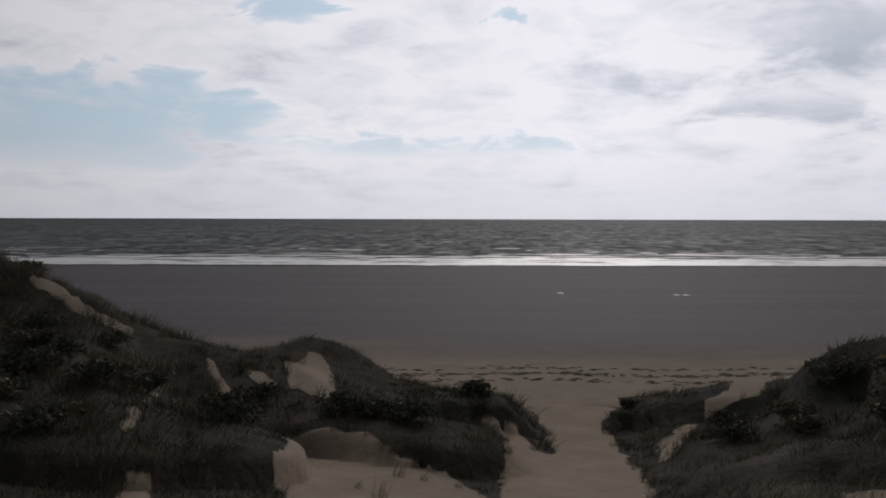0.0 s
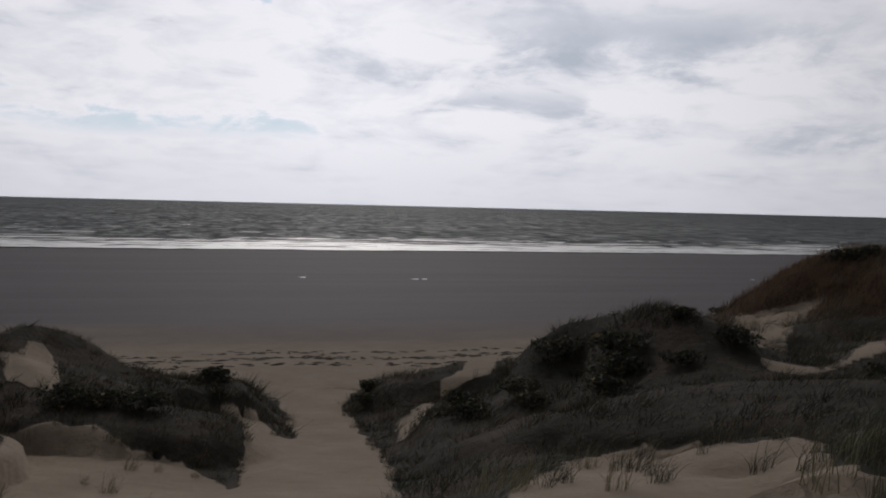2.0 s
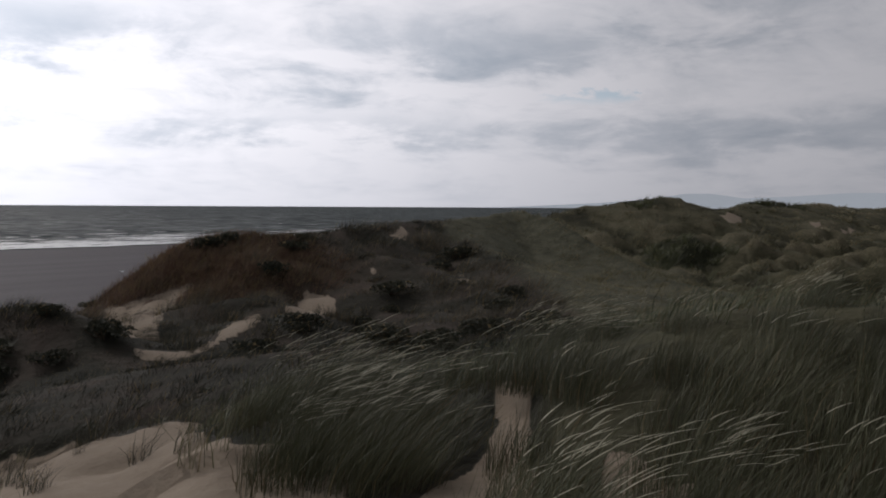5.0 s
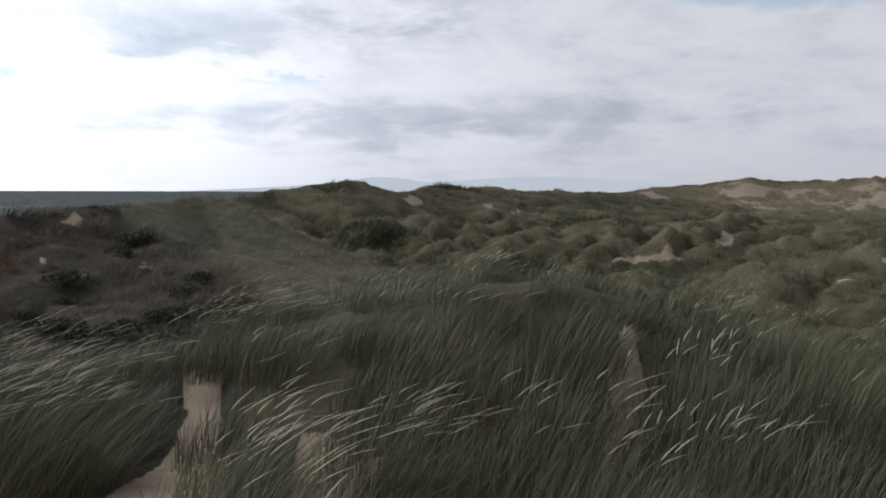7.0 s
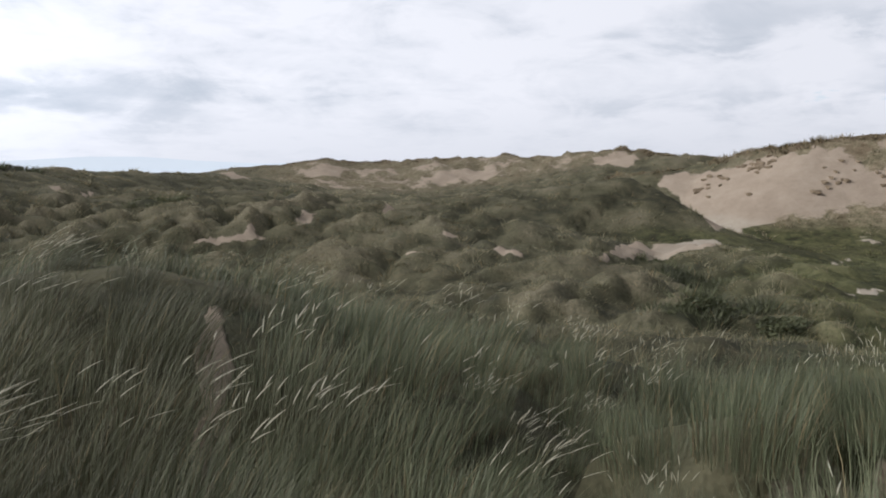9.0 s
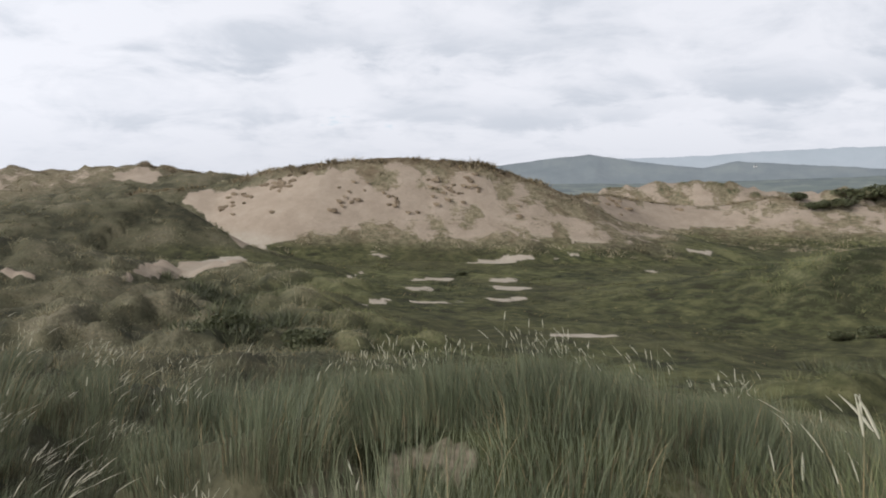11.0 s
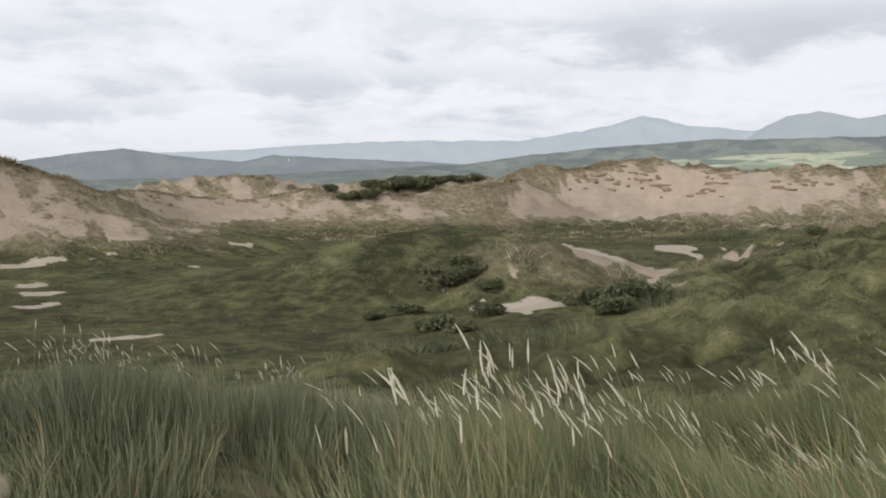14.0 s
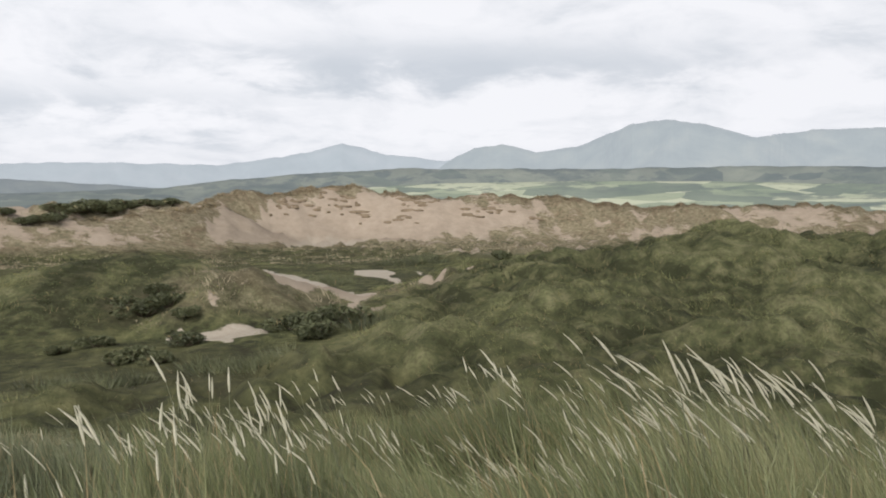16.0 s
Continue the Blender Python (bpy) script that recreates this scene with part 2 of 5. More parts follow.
def leaf_material(name, dark, mid, pale, rough=0.55, scale=0.5, through=0.25, dead=0.12):
    """Blades: colour differs from blade to blade and from patch to patch."""
    m, nt, b = material(name, rough, 0.35)
    geo = nt.nodes.new("ShaderNodeNewGeometry")
    patch = noise_tex(nt, geo.outputs["Position"], scale, 4, 0.6)
    coarse = noise_tex(nt, geo.outputs["Position"], scale * 0.22, 3, 0.6)
    f = maths(nt, "MULTIPLY_ADD", geo.outputs["Random Per Island"], 0.36, maths(nt, "MULTIPLY_ADD", patch, 1.0, maths(nt, "MULTIPLY_ADD", coarse, 0.9, -0.62)))
    # adds the ground relief's painted light and shade
    f = maths(nt, "ADD", f, attr(nt, "relief_tone"))
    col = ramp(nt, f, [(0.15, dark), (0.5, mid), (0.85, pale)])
    old = ramp(nt, geo.outputs["Random Per Island"], [(1.0 - dead - 0.02, 0.0), (1.0 - dead, 1.0)])
    col = mixc(nt, old, col, (0.30, 0.23, 0.12))
    nt.links.new(col, b.inputs["Base Color"])
    tr = nt.nodes.new("ShaderNodeBsdfTranslucent")
    nt.links.new(col, tr.inputs[0])
    mx = nt.nodes.new("ShaderNodeMixShader")
    mx.inputs[0].default_value = through
    nt.links.new(b.outputs[0], mx.inputs[1])
    nt.links.new(tr.outputs[0], mx.inputs[2])
    nt.links.new(mx.outputs[0], nt.nodes["Material Output"].inputs[0])
    return m


def sea_material():
    m, nt, b = material("sea_water", 0.34, 0.06)
    pos = place_of(nt)
    st = nt.nodes.new("ShaderNodeMapping")
    st.inputs["Scale"].default_value = (0.14, 0.05, 1.0)
    nt.links.new(pos, st.inputs[0])
    w1, w2 = noise_tex(nt, st.outputs[0], 1.0, 5, 0.7, 0.5), noise_tex(nt, st.outputs[0], 0.2, 4, 0.6, 0.5)
    # wave faces' dark and tops' light painted into the water colour by noise
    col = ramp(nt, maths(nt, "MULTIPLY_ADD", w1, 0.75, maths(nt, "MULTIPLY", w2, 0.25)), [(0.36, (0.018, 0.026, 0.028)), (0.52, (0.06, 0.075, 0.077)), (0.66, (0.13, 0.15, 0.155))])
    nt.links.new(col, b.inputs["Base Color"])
    n = bump(nt, b, maths(nt, "MULTIPLY_ADD", w1, 1.0, maths(nt, "MULTIPLY", w2, 1.5)), 1.0, 2.2)
    # noise varies the gloss to imitate dark chop faces and sky-lit tops
    b.inputs["Specular IOR Level"].default_value = 0.0
    deep, shine, mx = nt.nodes.new("ShaderNodeBsdfDiffuse"), nt.nodes.new("ShaderNodeBsdfGlossy"), nt.nodes.new("ShaderNodeMixShader")
    shine.inputs["Roughness"].default_value = 0.35
    nt.links.new(col, deep.inputs[0])
    nt.links.new(n.outputs[0], shine.inputs["Normal"])
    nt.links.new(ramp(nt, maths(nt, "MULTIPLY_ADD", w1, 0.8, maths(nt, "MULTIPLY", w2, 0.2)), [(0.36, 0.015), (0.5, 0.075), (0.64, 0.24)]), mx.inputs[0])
    nt.links.new(deep.outputs[0], mx.inputs[1])
    nt.links.new(shine.outputs[0], mx.inputs[2])
    nt.links.new(mx.outputs[0], nt.nodes["Material Output"].inputs[0])
    return m


def foam_material():
    m, nt, b = material("sea_foam", 0.4, 0.8)
    n = noise_tex(nt, place_of(nt), 0.8, 5, 0.7)
    col = ramp(nt, n, [(0.3, (0.72, 0.74, 0.76)), (0.6, (0.9, 0.91, 0.92))])
    nt.links.new(col, b.inputs["Base Color"])
    wet, mx = nt.nodes.new("ShaderNodeBsdfGlossy"), nt.nodes.new("ShaderNodeMixShader")      # wet bubbles shine against the light
    wet.inputs["Roughness"].default_value = 0.55
    mx.inputs[0].default_value = 0.4
    nt.links.new(b.outputs[0], mx.inputs[1])
    nt.links.new(wet.outputs[0], mx.inputs[2])
    nt.links.new(mx.outputs[0], nt.nodes["Material Output"].inputs[0])
    return m


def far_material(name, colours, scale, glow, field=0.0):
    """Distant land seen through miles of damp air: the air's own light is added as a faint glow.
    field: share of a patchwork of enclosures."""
    m, nt, b = material(name, 1.0, 0.0)
    pos = place_of(nt)
    n = noise_tex(nt, pos, scale, 7, 0.66)
    col = ramp(nt, n, [(0.34, colours[0]), (0.5, colours[1]), (0.66, colours[2])])
    if field:
        st = nt.nodes.new("ShaderNodeMapping")
        st.inputs["Scale"].default_value = (0.013, 0.02, 0.0)
        nt.links.new(pos, st.inputs[0])
        v = nt.nodes.new("ShaderNodeTexVoronoi")
        v.inputs["Scale"].default_value = 1.0
        nt.links.new(st.outputs[0], v.inputs["Vector"])
        sep = nt.nodes.new("ShaderNodeSeparateColor")
        nt.links.new(v.outputs["Color"], sep.inputs[0])
        plots = ramp(nt, sep.outputs[0], [(0.15, (0.06, 0.085, 0.045)), (0.4, (0.2, 0.24, 0.12)), (0.75, (0.5, 0.5, 0.32))])
        wood = ramp(nt, noise_tex(nt, pos, 0.012, 4, 0.7), [(0.5, 0.0), (0.58, 0.85)])
        col = mixc(nt, field, col, mixc(nt, wood, plots, (0.03, 0.045, 0.03)))
    nt.links.new(col, b.inputs["Base Color"])
    # haze painted on: the land's own surface emits the pale air colour
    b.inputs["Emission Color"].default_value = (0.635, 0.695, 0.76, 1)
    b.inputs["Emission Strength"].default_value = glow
    return m


def plain_material(name, a, c, scale, rough=0.8):
    m, nt, b = material(name, rough, 0.3)
    n = noise_tex(nt, place_of(nt), scale, 5, 0.65)
    nt.links.new(ramp(nt, n, [(0.3, a), (0.7, c)]), b.inputs["Base Color"])
    return m


M_GROUND = ground_material()
M_MARRAM = leaf_material("marram_leaf", (0.055, 0.065, 0.034), (0.13, 0.148, 0.08), (0.245, 0.255, 0.148), 0.55, 0.6, 0.08, 0.06)
M_GREEN = leaf_material("green_dune_grass", (0.022, 0.028, 0.011), (0.08, 0.092, 0.035), (0.22, 0.222, 0.1), 0.7, 0.5, 0.2, 0.04)
M_MARRAM_MID = leaf_material("marram_cover", (0.068, 0.068, 0.04), (0.178, 0.17, 0.1), (0.33, 0.3, 0.192), 0.7, 0.35, 0.2, 0.06)
# darker copy of the marram leaf; backlit seaward shade is in its colour
M_MARRAM_SHADED = leaf_material("shaded_marram_leaf", (0.044, 0.046, 0.025), (0.104, 0.108, 0.058), (0.2, 0.195, 0.11), 0.6, 0.6, 0.04, 0.04)
M_MARRAM_DRY = leaf_material("marram_leaf_dry", (0.05, 0.06, 0.024), (0.13, 0.148, 0.062), (0.3, 0.3, 0.155), 0.5, 0.9, 0.12, 0.07)
# brownish foredune marram, darkened further to paint in shade on its backlit side
M_FOREDUNE_SHADED = leaf_material("shaded_foredune_marram", (0.023, 0.026, 0.02), (0.055, 0.058, 0.042), (0.145, 0.128, 0.095), 0.7, 0.4, 0.12, 0.1)
M_SLACK = leaf_material("slack_herbage", (0.03, 0.031, 0.017), (0.078, 0.085, 0.036), (0.18, 0.18, 0.078), 0.8, 0.5, 0.2, 0.05)
M_STRAW = leaf_material("straw_tufts", (0.1, 0.088, 0.05), (0.23, 0.2, 0.13), (0.37, 0.315, 0.215), 0.8, 0.2, 0.15, 0.0)
M_CREST = leaf_material("crest_tussock", (0.075, 0.06, 0.035), (0.155, 0.125, 0.075), (0.27, 0.225, 0.145), 0.8, 0.12, 0.15, 0.15)
M_RUSSET = leaf_material("russet_herbage", (0.085, 0.052, 0.038), (0.17, 0.105, 0.076), (0.26, 0.18, 0.13), 0.8, 0.2, 0.2, 0.2)
M_DEAD = leaf_material("dead_leaf", (0.075, 0.055, 0.03), (0.15, 0.115, 0.068), (0.24, 0.195, 0.12), 0.8, 0.8, 0.15, 0.0)
M_HEAD = leaf_material("seed_head", (0.4, 0.38, 0.27), (0.54, 0.515, 0.39), (0.68, 0.655, 0.53), 0.7, 0.6, 0.3, 0.0)
M_STALK = leaf_material("seed_stalk", (0.075, 0.08, 0.045), (0.12, 0.125, 0.07), (0.19, 0.185, 0.11), 0.7, 0.6, 0.1, 0.0)
M_BUSH = leaf_material("willow_leaf", (0.055, 0.06, 0.032), (0.1, 0.11, 0.054), (0.16, 0.165, 0.085), 0.6, 0.6, 0.2, 0.0)
# matched to the foredune marram, its painted shade included
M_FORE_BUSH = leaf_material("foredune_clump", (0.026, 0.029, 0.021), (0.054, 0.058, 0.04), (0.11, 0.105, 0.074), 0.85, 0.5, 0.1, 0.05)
M_STEM = plain_material("bush_stem", (0.06, 0.045, 0.03), (0.11, 0.085, 0.06), 8.0)
M_SEA = sea_material()
M_FOAM = foam_material()

# ---- the lie of the land ----
# smooth lattice noise on plain arrays
def lattice(ix, iy, seed):
    h = (ix.astype(np.int64) * 374761393 + iy.astype(np.int64) * 668265263 + seed * 982451653) & 0xFFFFFFFF
    h = ((h ^ (h >> 13)) * 1274126177) & 0xFFFFFFFF
    return ((h ^ (h >> 16)) & 0xFFFF) / 65535.0


def vnoise(x, y, seed=0):
    ix, iy = np.floor(x), np.floor(y)
    u, v = x - ix, y - iy
    u, v = u * u * (3 - 2 * u), v * v * (3 - 2 * v)
    a, b = lattice(ix, iy, seed), lattice(ix + 1, iy, seed)
    c, d = lattice(ix, iy + 1, seed), lattice(ix + 1, iy + 1, seed)
    return (a + (b - a) * u + (c - a) * v + (a - b - c + d) * u * v) * 2 - 1


def fbm(x, y, octaves=4, seed=0, gain=0.5):
    total, amp = 0.0, 1.0
    for k in range(octaves):
        ca, sa = math.cos(0.6 + k), math.sin(0.6 + k)
        total = total + amp * vnoise(x * ca - y * sa, x * sa + y * ca, seed + 17 * k)
        x, y, amp = x * 2.03, y * 2.03, amp * gain
    return total


def smooth(a, b, v):
    u = np.clip((v - a) / (b - a), 0, 1)
    return u * u * (3 - 2 * u)


# spot heights of the low ground and of the knoll under the eye
SPOTS_NEAR = [(0, 0, 10.4), (0, 2, 10.3), (-3, 3, 9.8), (-4, -4, 10.5), (0, -3, 10.65), (3, -2.5, 10.5), (4, 1, 10.5), (5.2, 2.8, 10.5),
              (6.8, 1.6, 10.8), (7.2, -0.5, 10.7), (8, -3, 9.6), (6.2, -5, 9.4), (4, -6, 9.3), (0, -6, 9.7), (-3, -6, 9.8),
              (0.6, 14, 6.8), (2, 8, 8.3), (6.6, 8.8, 8.3), (10.3, 13.5, 7.6), (7.5, 5.2, 9.9), (9.1, 17.8, 6.5), (-4.9, 17.3, 6.6),
              (3.7, -3.5, 10.5), (1.6, -4.7, 10.4), (-0.7, -4.5, 10.45), (2.6, -4.1, 9.9), (5.1, -2.9, 9.95), (14, 6, 8.6), (14, -6, 7.6), (10, -14, 6.6), (0, -14, 7.0), (-10, -12, 8.5)]
SPOTS_MID = [(-2.4, 21.9, 5.3), (1, 24, 4.6), (4.5, 26.6, 3.3), (6, 35.5, 2.4), (8, 47, 1.9), (-4.9, 29.6, 4.4), (22, 31, 5.8), (27, 29.4, 6.7),
             (-15, 20, 7), (-25, 35, 7), (21.4, 12.9, 6.3), (30, 24, 5.4), (36, 30, 5.8), (40, 15, 6), (60, 12, 5.0), (88, 16, 5.2), (82, 32, 4.2), (72, 20, 4.6), (37, -14, 5.0), (57, -19, 4.4), (35, -19, 4.8),
             (44, -40, 3.4), (74, -11, 4.8), (30, -30, 3.6), (12, -28, 4.4), (-5, -26, 5.2), (25, -50, 3.0)]
SPOTS_FAR = [(110, -8, 5.8), (159, 14, 5.5), (196, 30, 7), (104, -38, 3.0), (80, -60, 3), (60, -95, 3), (35, -75, 3), (20, -120, 3.6), (55, -140, 3.2),
             (0, -150, 5), (20, -200, 5), (-10, -95, 6), (-22, -45, 6), (100, -300, 6), (-100, -250, 8), (300, -150, 7), (300, 100, 5), (-60, -60, 8), (100, -115, 3.2)]
SPOTS = np.array(SPOTS_NEAR + SPOTS_MID + SPOTS_FAR, float)

# dune crests: width towards the land side of the line, width of its other side, crest points (x, y, z)
CRESTS = {
    "a": (9, 9, [(-24, 47, 10.95), (-20.7, 43.3, 10.05), (-18.8, 42, 9.45), (-16.3, 40.9, 8.75), (-14.1, 39.6, 7.75), (-12.2, 38.1, 7.05), (-10.1, 36.6, 6.95)]),
    "a_spur": (5, 5, [(-14, 36, 8.2), (-12, 30, 7.4), (-8.5, 24, 6.9)]),
    "b": (6, 7, [(-10.1, 36.6, 6.62), (-7.6, 37.2, 6.42), (-5.8, 40.6, 6.72), (-4.6, 40.7, 6.42), (-3.3, 40.9, 5.72), (-2.1, 40.9, 4.62), (-0.6, 40, 3.92), (1.8, 39, 4.02), (3.2, 37.9, 3.32), (4.1, 35.8, 2.72)]),
    "b_spur": (3, 3, [(-5.5, 36, 6.0), (-3.5, 31, 5.3), (0.2, 29, 4.7)]),
    "c": (3.4, 4.5, [(8.6, 47, 1.65), (9.9, 44.9, 2.55), (11.8, 43.4, 3.75), (13.8, 41.8, 4.65), (15, 40, 4.15)]),
    "d": (7, 5, [(10.6, 33.0, 3.10), (11.2, 32.2, 4.70), (12.4, 31.7, 6.90), (13.9, 32.1, 7.60), (15.3, 31.5, 8.00), (16.3, 29.8, 8.60), (16.9, 27.3, 8.50), (17.3, 24.8, 7.40), (18.2, 22.6, 6.60)]),
    "d_near": (5, 6, [(9.0, 26, 4.8), (11.5, 22, 6.6), (15, 18, 7.9), (17, 14.5, 8.6)]),
    "e": (17, 12, [(29, 43, 5.4), (32.3, 44.5, 8.2), (34.2, 45, 9.2), (36.5, 45.1, 9.9), (40, 44.7, 10.1), (43, 44.7, 10.1), (49.3, 43.9, 10.4), (54.4, 44, 10.7), (66.3, 44.8, 11.1), (71.3, 44.4, 11.6)]),
    "e_end": (17, 6, [(71.3, 44.4, 11.6), (69.5, 40, 11.1), (65.5, 34.5, 9.4), (61.6, 28.8, 8.0), (55.5, 22.8, 6.9), (50, 18, 6.3)]),
    "brow": (1.1, 1.4, [(4.1, -2.6, 10.4), (3.75, -3.3, 10.75), (3.3, -3.75, 10.55)]),
    "e_fin": (9, 11, [(68, 44, 10.6), (53.8, 38.2, 9.5), (47.4, 29.7, 8.3), (40.7, 23.4, 7.5), (34.5, 18.1, 7.3), (29, 13.5, 6.9)]),
    "saddle": (5, 4, [(17.6, 25.5, 7.1), (20.9, 25.6, 7.0), (23.5, 25.9, 7.6), (25, 26.6, 7.4), (27.5, 29, 6.7)]),
    "e_knob": (3.6, 3.6, [(24.3, 33.6, 6.8), (26.3, 32.8, 7.5), (28.6, 31.6, 7.0)]),
    "e_spur": (8, 8, [(43, 42, 9.5), (42, 33, 8.6), (40, 27, 7.4)]),
    "s": (14, 14, [(96, 19, 6.8), (94.6, 8.3, 7.5), (92, 0.8, 8.4), (89.8, -5.8, 8.2), (87.3, -11.4, 8.2), (82.3, -16.7, 7.8)]),
    "s_low": (10, 10, [(71.7, -6.8, 6.2), (67.1, -11.3, 6.4), (60.2, -14.8, 6.5)]),
    "u_one": (6, 6, [(48.7, -11.1, 5.6), (49.9, -14.6, 5.8), (47.4, -16.1, 5.2)]),
    "u_two": (6, 6, [(39.3, -14.7, 5.5), (39.5, -17, 5.9), (37.9, -18, 5.3)]),
    "u_three": (6, 6, [(29.6, -16.8, 5.7), (28.5, -18.5, 6.0), (25.9, -18.8, 6.0)]),
    "v_one": (9, 9, [(94, 46.7, 7.1), (97.1, 40, 7.6), (100.1, 31.6, 7.7)]),
    "v_two": (7, 7, [(84, 24, 6.2), (84.5, 17.6, 7.2)]),
    "v_three": (12, 12, [(117, 25.6, 7.9), (124, 15.5, 8.2), (140, 1, 8.8)]),
    "f": (30, 20, [(104, 60, 10.9), (110.5, 58.4, 12.1), (120, 50, 13.2), (126.5, 47, 11.7), (143, 46, 12.7), (165, 40, 11.8), (198, 29, 11.4), (240, 25, 11.5)]),
    "g": (3.2, 3.5, [(10.0, 12.2, 8.0), (10.4, 10.5, 9.0), (10.4, 9.0, 9.4), (9.5, 7.3, 9.7), (9.0, 6.6, 9.7)]),
    "h": (1.4, 1.2, [(5.0, 4.4, 10.1), (5.3, 3.9, 10.15), (5.5, 3.6, 10.1)]),
    "i": (2.6, 3.5, [(5.0, 3.3, 10.35), (5.6, 2.7, 10.75), (6.4, 2.1, 11.0), (7.0, 1.4, 11.05), (7.3, 0, 10.75), (7.6, -1.4, 10.2)]),
    "k": (60, 60, [(327, 41, 11.5), (330, 9, 13.8), (330, -5, 15.4), (329, -17, 14.2), (327, -40, 15.6), (314, -63, 16.2), (300, -78, 15.7), (265, -91, 18.2), (243, -92, 16.2), (230, -98, 16)]),
    "j": (26, 12, [(112, 8, 6.5), (110, -10, 7.8), (111, -21, 8.8), (108.5, -33, 10.6), (107.8, -37.1, 11.3), (105, -39.1, 10.4), (100.3, -40.1, 8.9), (95.6, -41, 6.8), (90, -41.2, 4.8)]),
    "p": (22, 26, [(150, -46, 10.3), (140, -54, 12.0), (136, -62, 13.9), (130, -65, 15.2), (121.5, -69.5, 16.4), (116, -78, 17.2), (112.5, -83, 16.9), (108.8, -88, 16.6), (104, -93.4, 14.1), (100, -98, 12.0), (97, -106, 8)]),
    "o": (22, 30, [(120, -115, 9), (130, -130, 12.2), (133, -142, 12.2), (127, -152, 10), (120, -160, 9.9), (110, -167, 12.3), (95, -176, 10.8), (84, -193, 12.4), (82, -214, 14.5)]),
    "l": (26, 40, [(91, -222, 14.0), (83.5, -235, 17.8), (73, -244, 18.4), (60, -253, 20.7), (44, -251, 17.7), (33, -248, 16.9), (17.5, -254, 18.4), (3.5, -260, 17.7), (-26, -259, 15), (-70, -250, 15)]),
    "m": (26, 24, [(13, -62.6, 4.8), (9, -67.4, 6.0), (4.5, -71.8, 8.0), (-3, -76.5, 9.7), (-12, -79, 10.6), (-26, -81, 10.6), (-45, -80, 11)]),
    "m_spur": (12, 12, [(-6, -68, 8.2), (-4, -54, 6.8), (-5, -42, 6.0), (-10, -38, 6.0)]),
    "n": (9, 7, [(25.6, -57, 3.8), (25, -62, 6.8), (24, -65.5, 8.2), (23.1, -66.1, 8.3), (21.2, -69.8, 7.2), (18.5, -72.7, 6.1), (15.2, -74.5, 5.1)]),
    "n_green": (16, 14, [(44, -66, 6.5), (39, -67.4, 8.1), (35, -72, 8.9), (30, -72, 8.5)]),
    "far_scrub": (22, 22, [(205.0, -219.0, 13.8), (199.6, -224.0, 14.9), (194.1, -228.7, 16.0), (182.8, -237.9, 16.4), (174.0, -244.4, 15.8), (167.3, -249.0, 14.2)]),
    "q": (20, 20, [(150, -238, 13), (139, -243, 14.5), (127, -249, 14.5), (108, -258, 15.6)]),
}

# the trodden way down to the beach
WAY = [(2.7, 16.6, 6.6), (3.5, 21.3, 5.5), (4.6, 27.7, 4.3), (5.5, 35.4, 3.1), (6, 43.5, 2.25), (6.8, 50, 1.95), (8, 60, 1.8)]


def crest_rise(x, y, line, w_land, w_sea, base):
    """Height given by one dune: its crest line, falling off rounded to both sides."""
    best, zc, side = np.full(x.shape, 1e9), np.zeros(x.shape), np.zeros(x.shape)
    for (x0, y0, z0), (x1, y1, z1) in zip(line, line[1:]):
        dx, dy = x1 - x0, y1 - y0
        s = np.clip(((x - x0) * dx + (y - y0) * dy) / (dx * dx + dy * dy), 0, 1)
        d = np.hypot(x - x0 - s * dx, y - y0 - s * dy)
        near = d < best
        best = np.where(near, d, best)
        zc = np.where(near, z0 + s * (z1 - z0), zc)
        side = np.where(near, dx * (y - y0) - dy * (x - x0), side)
    w = np.where(side < 0, w_land, w_sea)
    u = np.clip(best / w, 0, 1)
    g = 0.35 * (0.5 + 0.5 * np.cos(np.pi * u)) + 0.65 * (1 - u) ** 1.35
    return base + np.maximum(zc - base, 0) * g


def hummocks(x, y):
    """Rounded humps with narrow hollows between, drawn out along the wind; about -0.6 to 1.4."""
    wx, wy = x * 0.82 - y * 0.57, x * 0.57 + y * 0.82
    return np.abs(fbm(wx / 11, wy / 7, 3, 21)) * 1.0 + np.abs(fbm(wx / 4.2, wy / 3.0, 3, 33)) * 0.5 - 0.62


def capsule(x, y, p):
    x0, y0, x1, y1, w = p
    dx, dy = x1 - x0, y1 - y0
    s = np.clip(((x - x0) * dx + (y - y0) * dy) / (dx * dx + dy * dy + 1e-9), 0, 1)
    return np.hypot(x - x0 - s * dx, y - y0 - s * dy) / w


def turf(x, y):
    """1 on the smooth, grey-turfed flank of the long dune."""
    return 1 - smooth(5, 14, np.minimum(capsule(x, y, (72, 44, 57, 25, 1.0)), capsule(x, y, (66, 43, 36, 19, 1.0))))


def pale(x, y):
    """1 on the open, straw-coloured dunes far inland, where thin tufts stand in sand."""
    a = np.degrees(np.arctan2(x, y)) % 360
    r = np.hypot(x, y)
    p_top = smooth(113, 119, a) * (1 - smooth(139, 142, a)) * smooth(116, 126, r) * (1 - smooth(175, 200, r))
    knob = 1 - smooth(0.7, 1.2, capsule(x, y, (25, -62, 16.5, -77, 7.0)) + 0.25 * fbm(x / 6, y / 6, 3, 71))
    return np.clip(p_top + 0.42 * knob + smooth(134, 140, a) * (1 - smooth(205, 215, a)) * smooth(150, 172, r + 12 * fbm(x / 30, y / 30, 2, 70)) + smooth(240, 280, r) * smooth(84, 90, a) * 0.8, 0, 1)


